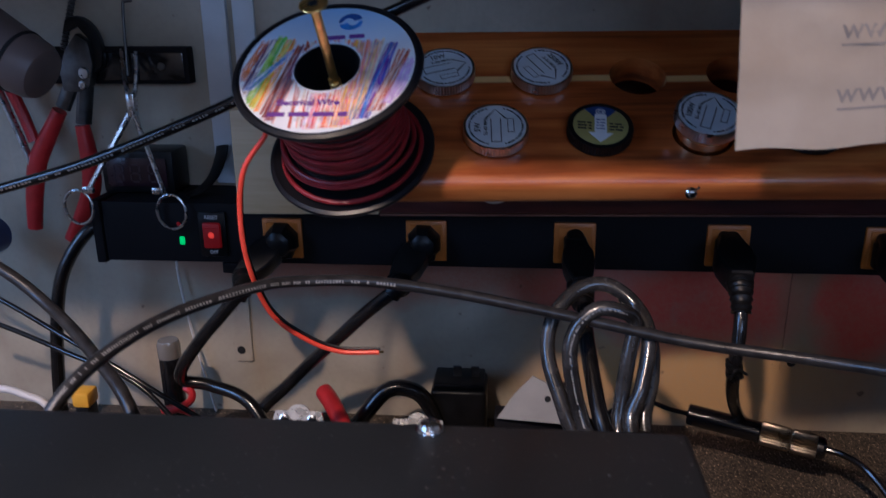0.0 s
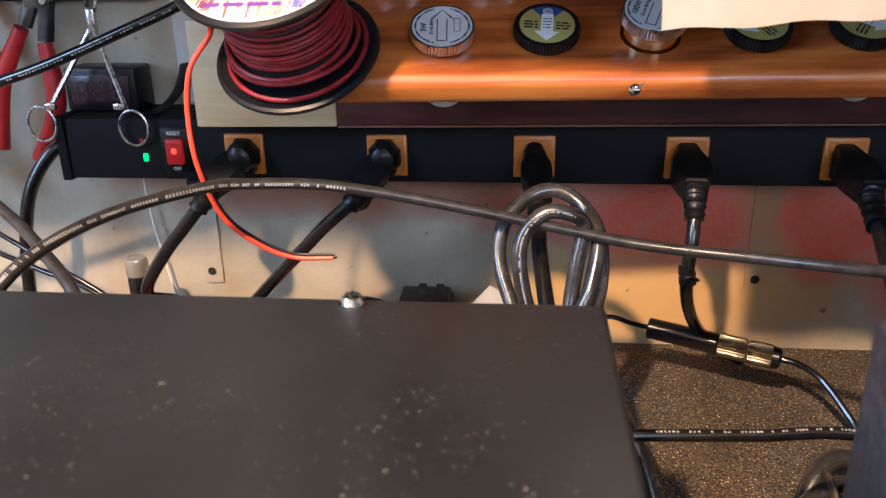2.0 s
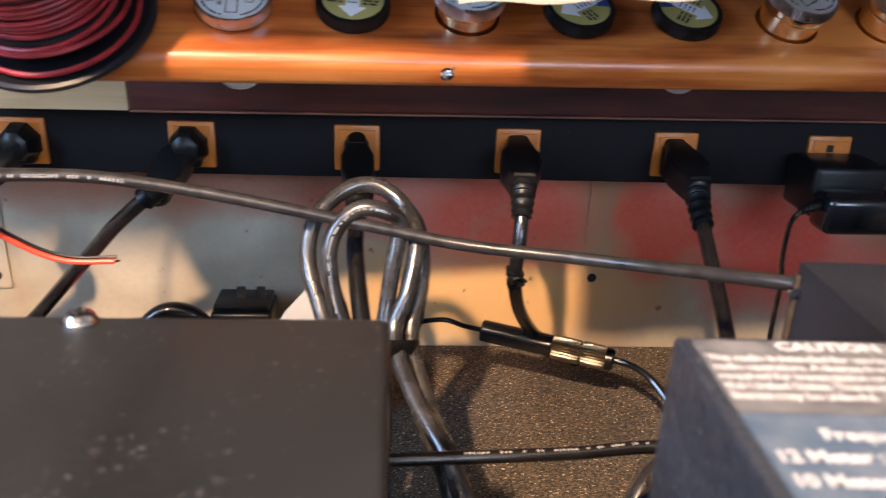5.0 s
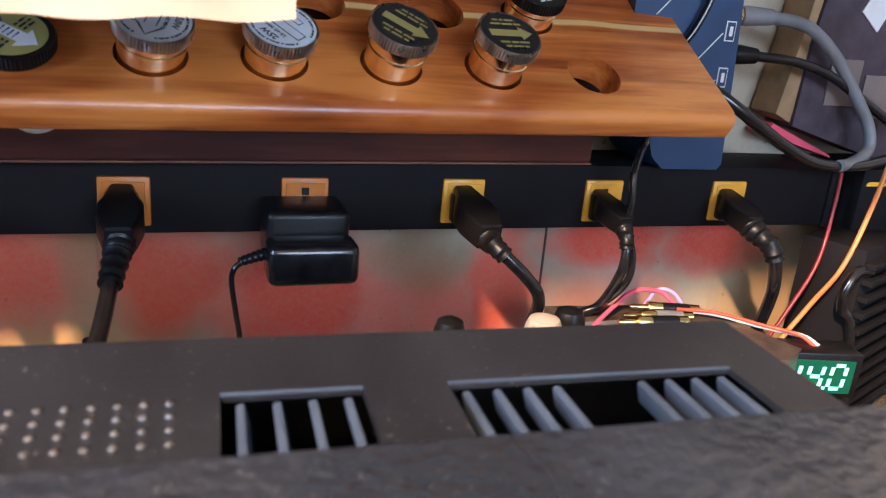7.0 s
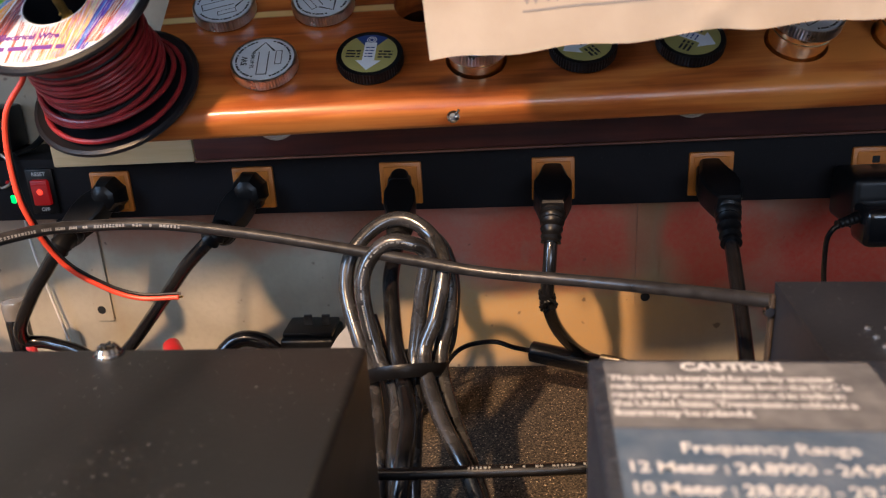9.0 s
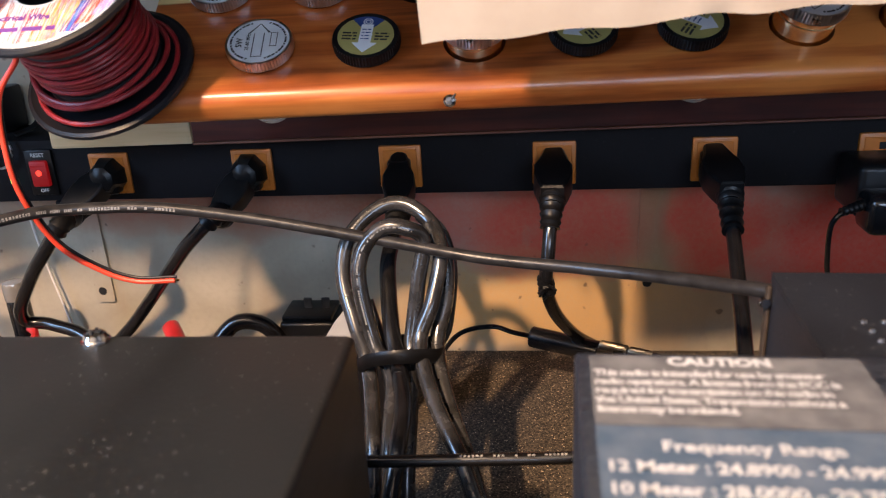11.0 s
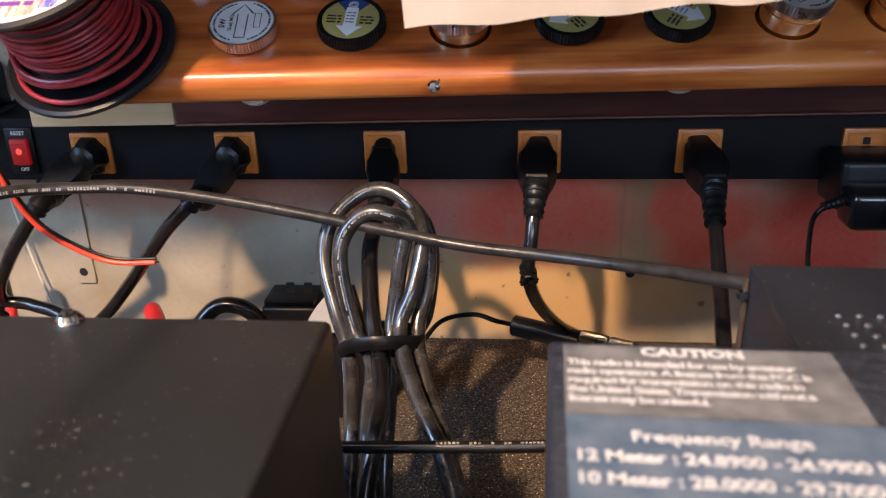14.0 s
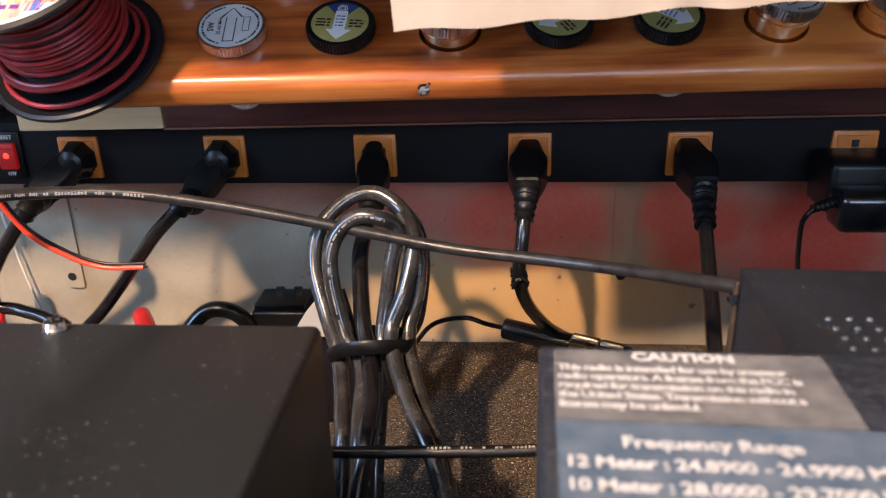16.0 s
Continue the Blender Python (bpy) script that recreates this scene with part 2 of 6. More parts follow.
def picture_label():
    """The printed disc's ground: a blue sky that fades to white."""
    m = bpy.data.materials.new("sky_print")
    m.use_nodes = True
    nt = m.node_tree
    p = nt.nodes["Principled BSDF"]
    vec = nt.nodes.new("ShaderNodeTexCoord").outputs["Object"]
    sep = nt.nodes.new("ShaderNodeSeparateXYZ")
    nt.links.new(vec, sep.inputs[0])
    wob = math_node(nt, "ADD", sep.outputs["Y"], math_node(nt, "MULTIPLY", noise_node(nt, vec, 60, 3), 0.006))
    c = ramp(nt, range_node(nt, wob, -0.02, 0.042), [(0.0, (0.86, 0.84, 0.84)), (0.5, (0.84, 0.87, 0.92)), (1.0, (0.36, 0.58, 0.90))])
    nt.links.new(c, p.inputs["Base Color"])
    p.inputs["Roughness"].default_value = 0.3
    return m


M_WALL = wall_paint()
M_MAT = carpet()
M_PLASTER = material("grey_plaster", (0.20, 0.22, 0.25), 0.8, var=0.05, scale=6, bump=0.2, fine=300)
M_SHADEBOARD = material("shade_board_underside", (0.30, 0.24, 0.17), 0.6, var=0.1, scale=12, stretch=(0.2, 1, 1))
M_CASE = black_case("satin_black_case", (0.0125, 0.0135, 0.0138), 0.36, 0.55, 500, 0.10)
M_RADIO = black_case("grained_black_radio", (0.014, 0.018, 0.026), 0.33, 0.5, 230, 1.0, 0.8)
M_VENT = black_case("matt_black_vented_case", (0.0085, 0.0098, 0.0135), 0.48, 0.4, 700, 0.35)
M_STRIP = black_case("black_strip_housing", (0.0075, 0.0068, 0.0075), 0.65, 0.15, 600, 0.2, 0.10)
M_SLAT = material("blue_grey_slat", (0.045, 0.062, 0.095), 0.4, var=0.1)
# near-black that stands in for the shade inside openings and the case
M_DARK = material("painted_inner_shade", (0.008, 0.008, 0.008), 0.8, var=0.05)
# yellower copy of the outlet plastic, with warm light put into its colour
M_OUTLETLIT = material("warm_lit_outlet_plastic", (0.66, 0.32, 0.022), 0.42, var=0.10, scale=60, bump=0.1)
M_OUTLET = material("orange_outlet_plastic", (0.45, 0.145, 0.014), 0.42, var=0.10, scale=60, bump=0.1)
M_RUBBER = material("black_rubber", (0.006, 0.0058, 0.006), 0.36, var=0.15, scale=90, bump=0.08, spec=0.28)
M_CORD = material("black_cord_sheath", (0.0075, 0.0072, 0.0078), 0.22, var=0.2, scale=120, bump=0.05, coat=0.4)
M_COILCORD = material("dusty_black_cord", (0.029, 0.0275, 0.0265), 0.25, var=0.3, scale=70, bump=0.06, coat=0.8)
M_COAX = material("charcoal_coax_sheath", (0.026, 0.024, 0.023), 0.32, var=0.2, scale=160, bump=0.15)
M_GREYCORD = material("grey_cable_sheath", (0.17, 0.17, 0.175), 0.4, var=0.1)
M_PRINT = material("white_cable_print", (0.30, 0.29, 0.27), 0.5, var=0.1)
M_RACK = wood("honey_cedar", (0.13, 0.025, 0.005), (0.40, 0.102, 0.017), (0.61, 0.215, 0.043), rough=0.38, coat=0.30, streak=True)
M_FASCIA = wood("dark_red_cedar", (0.030, 0.007, 0.006), (0.066, 0.014, 0.010), (0.115, 0.028, 0.016), rough=0.48, coat=0.08)
M_EDGE = wood("raw_cedar_edge", (0.08, 0.026, 0.014), (0.14, 0.052, 0.026), (0.22, 0.09, 0.045), rough=0.6, coat=0.0)
M_PALE = wood("pale_pine", (0.50, 0.34, 0.16), (0.62, 0.46, 0.25), (0.70, 0.55, 0.33), rough=0.5, coat=0.1)
M_FELT = material("cream_felt", (0.66, 0.62, 0.54), 0.9, var=0.05, bump=0.3)
M_CARD = material("grey_white_card", (0.36, 0.35, 0.33), 0.6, var=0.06, bump=0.1)
M_STEEL = material("bright_steel", (0.55, 0.56, 0.57), 0.28, 1.0, var=0.06, scale=200)
M_CHROME = material("chrome", (0.85, 0.85, 0.86), 0.08, 1.0, var=0.03, rvar=0.03)
M_NICKEL = material("satin_nickel", (0.62, 0.62, 0.62), 0.3, 1.0, var=0.08, scale=150)
M_GOLD = material("gold_plate", (0.93, 0.74, 0.44), 0.16, 1.0, var=0.08, scale=120, rvar=0.06)
M_BRASS = material("brass_connector", (0.78, 0.60, 0.24), 0.25, 1.0, var=0.1)
M_GUN = material("gunmetal_knurl", (0.30, 0.25, 0.18), 0.30, 1.0, var=0.12)
M_FACE = material("silver_dial_face", (0.60, 0.65, 0.70), 0.38, 0.0, var=0.05, scale=60)
M_OLIVE = material("olive_gold_face", (0.42, 0.37, 0.12), 0.4, 0.3, var=0.06)
M_NAVY = material("navy_enamel", (0.025, 0.05, 0.17), 0.35, var=0.08)
M_WHITE = material("white_enamel", (0.62, 0.63, 0.64), 0.45, var=0.04)
M_INK = material("black_ink", (0.010, 0.010, 0.012), 0.5, var=0.05)
M_BLACKFACE = material("black_dial_face", (0.02, 0.02, 0.02), 0.3, var=0.1)
M_PAPER = material("cream_envelope_paper", (0.34, 0.27, 0.195), 0.75, var=0.05, scale=24, bump=0.5, fine=110, alt=(0.45, 0.385, 0.305))
M_GREYINK = material("grey_print", (0.25, 0.225, 0.205), 0.7, var=0.05)
M_SPOOL = material("black_spool_plastic", (0.008, 0.008, 0.010), 0.34, var=0.1)
M_REDWIRE = material("dull_red_wire", (0.22, 0.014, 0.016), 0.38, var=0.15, scale=120)
M_ORANGEWIRE = material("orange_red_wire", (0.85, 0.075, 0.03), 0.4, var=0.06)
M_BLACKWIRE = material("thin_black_wire", (0.012, 0.011, 0.012), 0.4, var=0.1)
M_PICTURE = picture_label()
INKS = {name: material("print_" + name, c, 0.35, var=0.12, scale=300) for name, c in {
    "orange": (0.90, 0.28, 0.03), "rust": (0.50, 0.10, 0.04), "plum": (0.10, 0.04, 0.14), "white": (0.86, 0.84, 0.86), "cream": (0.85, 0.72, 0.55),
    "green": (0.16, 0.50, 0.04), "lime": (0.45, 0.65, 0.08), "yellow": (0.88, 0.58, 0.05), "blue": (0.08, 0.24, 0.66), "brown": (0.12, 0.05, 0.04),
    "peach": (0.85, 0.42, 0.30), "rose": (0.80, 0.22, 0.26), "red": (0.72, 0.06, 0.06), "violet": (0.17, 0.05, 0.42), "lilac": (0.60, 0.42, 0.72)}.items()}
M_PURPLE = material("purple_ink", (0.16, 0.05, 0.30), 0.5, var=0.05)
M_BLUEINK = material("blue_ink", (0.05, 0.12, 0.42), 0.4, var=0.2)
M_YSCREW = material("yellow_zinc_screw", (0.78, 0.52, 0.15), 0.3, 0.9, var=0.12, scale=200)
M_GRIP = material("red_dipped_grip", (0.42, 0.02, 0.02), 0.35, var=0.12, scale=60)
M_TOOL = material("dark_tool_steel", (0.12, 0.115, 0.11), 0.4, 0.9, var=0.2, scale=90)
M_LABEL = material("worn_grey_label", (0.070, 0.070, 0.074), 0.6, var=0.12, scale=130, bump=0.5, fine=420, alt=(0.165, 0.16, 0.155), spec=0.3)
M_LABELBLUE = material("blue_grey_label", (0.055, 0.085, 0.125), 0.5, var=0.1, scale=130, bump=0.5, fine=420, alt=(0.105, 0.13, 0.165), spec=0.4)
M_LETTER = material("white_lettering", (0.50, 0.49, 0.47), 0.6, var=0.06)
M_BLUEBOX = material("blue_enamel_case", (0.018, 0.045, 0.11), 0.4, var=0.1, scale=30)
M_BROWN = material("brown_cloth", (0.05, 0.035, 0.045), 0.85, var=0.25, scale=40, bump=0.4)
M_TAN = material("tan_leather", (0.30, 0.19, 0.09), 0.6, var=0.15, scale=50)
M_TAUPE = material("taupe_plastic", (0.17, 0.13, 0.115), 0.42, var=0.08, scale=20)
M_REDGLOW = glow("lit_red_rocker", (0.26, 0.003, 0.003), 0.55)
M_REDHOT = glow("lamp_inside_rocker", (1.0, 0.05, 0.02), 1.6)
M_GREENGLOW = glow("green_led", (0.03, 1.0, 0.14), 1.3)
M_SEG = glow("green_segments", (0.34, 1.0, 0.58), 1.8)
M_SEGBACK = glow("green_display_window", (0.0, 0.10, 0.045), 0.14)
M_REDDISP = material("dark_red_display", (0.028, 0.012, 0.016), 0.25, var=0.1)
M_REDSEG = material("unlit_segments", (0.045, 0.025, 0.03), 0.4, var=0.1)
M_RUST = material("worn_brown_edge", (0.045, 0.030, 0.018), 0.6, var=0.25, scale=150)
M_GRIMY = material("grimy_brown_metal", (0.050, 0.038, 0.030), 0.55, 0.3, var=0.35, scale=90, bump=0.6, fine=300, alt=(0.13, 0.095, 0.07))
M_YELLOW = material("yellow_plastic", (0.80, 0.42, 0.02), 0.4, var=0.08)
M_PINK = material("pink_wire", (0.75, 0.10, 0.16), 0.4, var=0.06)
M_WHITEWIRE = material("white_wire", (0.72, 0.68, 0.64), 0.45, var=0.06)
M_LILAC = material("lilac_wire", (0.45, 0.30, 0.60), 0.45, var=0.06)
M_COPPER = material("orange_insulated_wire", (0.70, 0.24, 0.06), 0.4, var=0.1)
M_GLASS = material("smoked_clear_cap", (0.45, 0.42, 0.38), 0.15, 0.6, var=0.1)

# ---------------------------------------------------------------- building helpers


def finish(bm, smooth=32):
    bm.normal_update()
    lim = radians(smooth)
    for f in bm.faces:
        f.smooth = True
    for e in bm.edges:
        if len(e.link_faces) != 2 or e.calc_face_angle(0) > lim:
            e.smooth = False


def part(name, bm, mat, parent=None, label=""):
    """Links a bmesh as one mesh object, under a thing or a part where one is given."""
    finish(bm)
    me = bpy.data.meshes.new(name)
    bm.to_mesh(me)
    bm.free()
    me.materials.append(mat)
    ob = new(name, me)
    if parent is not None:
        ob.parent = parent
    if label:
        tagged(ob, label)
    return ob


def thing(name, label, category, at=None, group="", kind=""):
    """An empty at a thing's base, to which its parts are hung."""
    ob = new(name)
    ob.empty_display_size = 0.01
    if at is not None:
        ob.matrix_basis = at
    return tagged(ob, label, category, group, kind)


def box(x0, x1, y0, y1, z0, z1, r=0.0, seg=2, bm=None):
    own = bmesh.new()
    bmesh.ops.create_cube(own, size=1)
    for v in own.verts:
        v.co = Vector(((x0 + x1) / 2 + v.co.x * (x1 - x0), (y0 + y1) / 2 + v.co.y * (y1 - y0), (z0 + z1) / 2 + v.co.z * (z1 - z0)))
    if r:
        bmesh.ops.bevel(own, geom=list(own.edges), offset=r, segments=seg, profile=0.5, affect="EDGES")
    return join(bm, own)


def join(bm, own):
    if bm is None:
        return own
    me = bpy.data.meshes.new("tmp")
    own.to_mesh(me)
    own.free()
    bm.from_mesh(me)
    bpy.data.meshes.remove(me)
    return bm


def lathe(profile, n=32, knurl=0.0, knurl_from=0, knurl_to=0, m=None, bm=None):
    """Turns (radius, height) round z. Rings from knurl_from to knurl_to get teeth."""
    own = bmesh.new()
    rings = []
    for i, (r, z) in enumerate(profile):
        if r < 1e-6:
            rings.append([own.verts.new((0, 0, z))])
            continue
        tooth = knurl if knurl_from <= i <= knurl_to and knurl else 0
        rings.append([own.verts.new(((r - tooth * (k % 2)) * math.cos(2 * math.pi * k / n), (r - tooth * (k % 2)) * math.sin(2 * math.pi * k / n), z)) for k in range(n)])
    for a, b in zip(rings, rings[1:]):
        for k in range(n):
            q = (k + 1) % n
            if len(a) == 1 and len(b) == 1:
                continue
            if len(a) == 1:
                own.faces.new((a[0], b[k], b[q]))
            elif len(b) == 1:
                own.faces.new((a[k], a[q], b[0]))
            else:
                own.faces.new((a[k], a[q], b[q], b[k]))
    for ring, flip in ((rings[0], True), (rings[-1], False)):
        if len(ring) > 2:
            own.faces.new(ring[::-1] if flip else ring)
    bmesh.ops.recalc_face_normals(own, faces=list(own.faces))
    if m is not None:
        bmesh.ops.transform(own, matrix=m, verts=list(own.verts))
    return join(bm, own)


def smooth_line(pts, sub=8):
    """A Catmull-Rom line through the points."""
    p = [Vector(v) for v in pts]
    p = [2 * p[0] - p[1]] + p + [2 * p[-1] - p[-2]]
    out = []
    for i in range(1, len(p) - 2):
        a, b, c, d = p[i - 1 : i + 3]
        for k in range(sub):
            t = k / sub
            out.append(0.5 * (2 * b + (c - a) * t + (2 * a - 5 * b + 4 * c - d) * t * t + (3 * b - a - 3 * c + d) * t**3))
    out.append(p[-2])
    return out


def frames(line):
    """Tangent and two normals along a line, without twist."""
    tans = [(line[min(i + 1, len(line) - 1)] - line[max(i - 1, 0)]).normalized() for i in range(len(line))]
    n = tans[0].orthogonal().normalized()
    if abs(tans[0].z) < 0.95:
        n = (Vector((0, 0, 1)) - tans[0] * tans[0].z).normalized()
    out = []
    for t in tans:
        n = (n - t * n.dot(t)).normalized()
        out.append((t, n, t.cross(n)))
    return out


def tube(pts, r, n=12, sub=8, bm=None, straight=False):
    """A round cable; r: one radius, or one for each sample by a function of 0..1."""
    line = [Vector(v) for v in pts] if straight else smooth_line(pts, sub)
    own = bmesh.new()
    rings = []
    for i, (c, (t, a, b)) in enumerate(zip(line, frames(line))):
        rad = r(i / (len(line) - 1)) if callable(r) else r
        ra, rb = rad if isinstance(rad, tuple) else (rad, rad)
        rings.append([own.verts.new(c + a * (ra * math.cos(2 * math.pi * k / n)) + b * (rb * math.sin(2 * math.pi * k / n))) for k in range(n)])
    for p, q in zip(rings, rings[1:]):
        for k in range(n):
            own.faces.new((p[k], p[(k + 1) % n], q[(k + 1) % n], q[k]))
    own.faces.new(rings[0][::-1])
    own.faces.new(rings[-1])
    bmesh.ops.recalc_face_normals(own, faces=list(own.faces))
    return join(bm, own)


def flat(outline, z0, z1, m=None, bm=None):
    """An extruded plate of an outline in x, y."""
    own = bmesh.new()
    low = [own.verts.new((x, y, z0)) for x, y in outline]
    top = [own.verts.new((x, y, z1)) for x, y in outline]
    own.faces.new(low[::-1])
    own.faces.new(top)
    for k in range(len(outline)):
        q = (k + 1) % len(outline)
        own.faces.new((low[k], low[q], top[q], top[k]))
    bmesh.ops.recalc_face_normals(own, faces=list(own.faces))
    if m is not None:
        bmesh.ops.transform(own, matrix=m, verts=list(own.verts))
    return join(bm, own)


def lettering(text, size, m, bold=0.0, align="CENTER", spacing=1.0, depth=0.00005):
    """Writing in the built-in font, as a bmesh."""
    cu = bpy.data.curves.new("text", "FONT")
    cu.body, cu.size, cu.offset, cu.align_x, cu.align_y, cu.space_character = text, size, bold, align, "CENTER", spacing
    cu.resolution_u, cu.extrude = 2, depth
    ob = bpy.data.objects.new("text", cu)
    scene.collection.objects.link(ob)
    me = bpy.data.meshes.new_from_object(ob.evaluated_get(bpy.context.evaluated_depsgraph_get()))
    bpy.data.objects.remove(ob)
    bpy.data.curves.remove(cu)
    bm = bmesh.new()
    bm.from_mesh(me)
    bpy.data.meshes.remove(me)
    bmesh.ops.transform(bm, matrix=m, verts=list(bm.verts))
    return bm


def bars(rows, m, h=0.0006, seed=1, bm=None):
    """Plain bars in place of unreadable print: rows of x0, x1, y; broken into word lengths."""
    rng = random.Random(seed)
    own = bmesh.new()
    for x0, x1, y in rows:
        x = x0
        while x < x1:
            w = min(rng.uniform(1.5, 5.0) * h, x1 - x)
            box(x, x + w, y - h / 2, y + h / 2, 0, 0.00006, bm=own)
            x += w + 0.7 * h
    bmesh.ops.transform(own, matrix=m, verts=list(own.verts))
    return join(bm, own)


def arc(cx, cy, r, a0, a1, n=12):
    return [(cx + r * math.cos(radians(a0 + (a1 - a0) * k / n)), cy + r * math.sin(radians(a0 + (a1 - a0) * k / n))) for k in range(n + 1)]


# ---------------------------------------------------------------- the large structure
WALL_Y, BENCH_Z = 0.0535, 0.025
tagged(part("wall_north", box(-1.25, 2.25, WALL_Y, WALL_Y + 0.03, -0.75, 1.7), M_WALL), "off-white painted sheet wall with red light and olive shade in its colour", "wall", kind="structure")
tagged(part("wall_south", box(-1.25, 2.25, -2.23, -2.2, -0.75, 1.7), M_PLASTER), "plain grey wall behind the bench", "wall", kind="structure")
tagged(part("wall_west", box(-1.28, -1.25, -2.2, WALL_Y + 0.03, -0.75, 1.7), M_PLASTER), "plain grey side wall", "wall", kind="structure")
tagged(part("wall_east", box(2.25, 2.28, -2.2, WALL_Y + 0.03, -0.75, 1.7), M_PLASTER), "plain grey side wall", "wall", kind="structure")
tagged(part("floor", box(-1.25, 2.25, -2.2, WALL_Y + 0.03, -0.78, -0.75), M_PLASTER), "plain grey concrete floor", "floor", kind="structure")
tagged(part("ceiling", box(-1.25, 2.25, -2.2, WALL_Y + 0.03, 1.7, 1.73), M_PLASTER), "plain grey ceiling", "ceiling", kind="structure")
tagged(part("workbench_top", box(-1.24, 2.2, -0.62, WALL_Y - 0.001, BENCH_Z - 0.03, BENCH_Z, 0.002), M_MAT), "workbench top covered in black flecked matting", "workbench", kind="structure")
# unseen board, added to cut the bulb off the upper rack; holds the envelope
tagged(part("unseen_shade_board", box(-0.45, 0.80, -0.325, WALL_Y - 0.001, 0.462, 0.48, 0.002), M_SHADEBOARD), "unseen board added above the bench to shade the rack", "shelf", kind="structure")
# two pale upright battens on the wall and a sheet joint
tagged(part("wall_batten", box(-0.047, -0.030, WALL_Y - 0.006, WALL_Y - 0.0005, 0.212, 0.46, 0.001), M_WHITE), "pale painted upright wall batten", "batten", kind="structure")
tagged(part("wall_batten", box(-0.026, -0.011, WALL_Y - 0.004, WALL_Y - 0.0005, 0.212, 0.46, 0.001), M_WHITE), "pale painted upright wall batten", "batten", kind="structure")
tagged(part("wall_joint", box(0.6812, 0.6828, WALL_Y - 0.0012, WALL_Y - 0.0003, BENCH_Z, 0.167, 0.0003), M_RUST), "narrow dark joint in the painted wall", "joint strip", kind="structure")

# ---------------------------------------------------------------- the power strip
S_Z0, S_Z1, STEP = 0.1675, 0.2095, 0.097
strip = thing("power_strip", "long black rack power strip with orange outlets on the wall", "power strip", pose(0, 0, S_Z0))


def on(parent, name, bm, mat, label=""):
    """A part given in the world's own places."""
    ob = part(name, bm, mat, parent, label)
    ob.matrix_parent_inverse = parent.matrix_basis.inverted()
    return ob


body = on(strip, "housing", box(-0.112, 0.876, 0.0, WALL_Y - 0.001, S_Z0, S_Z1, 0.0012), M_STRIP)
on(strip, "end_cap", box(-0.1195, -0.1125, -0.0012, WALL_Y - 0.001, S_Z0 - 0.0016, S_Z1 + 0.001, 0.0012), M_STRIP)
on(strip, "end_cap", box(0.8765, 0.882, -0.0012, WALL_Y - 0.001, S_Z0 - 0.001, S_Z1 + 0.001, 0.0012), M_STRIP)


def outlet_bm():
    own = bmesh.new()
    w, h, d = 0.0270, 0.0278, 0.0022
    # face; its two blade slots and ground hole are dark blocks laid on later
    box(0, w, -d, 0.001, -h, 0, 0.0012, 2, own)
    box(0.0026, w - 0.0026, -d - 0.0005, -d + 0.0003, -h + 0.0026, -0.0026, 0.0004, 1, own)
    return own


first = None
for i in range(9):
    x = i * STEP
    if first is None:
        o = part("outlet", outlet_bm(), M_OUTLET, strip)
        first = o
    else:
        o = new("outlet", first.data)
        # the last three outlets take the copy coloured as if warmly lit
        if i == 6:
            yellow = first.data.copy()
            yellow.materials[0] = M_OUTLETLIT
        if i >= 6:
            o.data = yellow
        o.parent = strip
    o.matrix_parent_inverse = strip.matrix_basis.inverted()
    o.matrix_basis = pose(x, 0, 0.2000)
    # uncut slots and ground hole: dark blocks give their inner shade
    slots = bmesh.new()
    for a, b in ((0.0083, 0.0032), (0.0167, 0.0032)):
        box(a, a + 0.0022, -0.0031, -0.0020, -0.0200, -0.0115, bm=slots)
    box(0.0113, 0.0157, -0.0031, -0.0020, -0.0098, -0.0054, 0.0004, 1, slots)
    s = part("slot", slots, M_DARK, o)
on(strip, "switch_housing", box(-0.0440, -0.0250, -0.0022, 0.001, 0.1725, 0.2035, 0.0008), M_RUBBER)
rocker = on(strip, "rocker", box(-0.0405, -0.0285, -0.0050, 0.0, 0.1790, 0.1965, 0.0012), M_REDGLOW, "lit red rocker switch")
on(strip, "rocker_lamp", lathe([(0.0, 0.0), (0.0021, 0.0001), (0.0015, 0.0006), (0.0, 0.0008)], 16, m=pose(-0.0345, -0.0049, 0.1884, 90)), M_REDHOT)
on(strip, "rocker_rib", box(-0.0395, -0.0295, -0.0056, -0.0049, 0.1928, 0.1936, 0.0002, 1), M_REDGLOW)
on(strip, "switch_marking", lettering("RESET", 0.0036, pose(-0.0345, -0.0024, 0.2000, 90), 0.00008), M_LETTER)
on(strip, "switch_marking", lettering("OFF", 0.0034, pose(-0.0345, -0.0024, 0.1757, 90), 0.00008), M_LETTER)
on(strip, "green_indicator", box(-0.0588, -0.0552, -0.0012, 0.001, 0.1800, 0.1858, 0.0010), M_GREENGLOW, "lit green indicator")
on(strip, "red_indicator", lathe([(0.0, -0.0004), (0.0016, 0.0), (0.001, 0.0012), (0.0, 0.0014)], 12, m=pose(-0.0585, 0, 0.1945, 90)), M_REDGLOW, "small red indicator")
on(strip, "mounting_foot", box(-0.0305, -0.0175, -0.001, 0.02, 0.1600, S_Z0, 0.0008), M_STRIP)

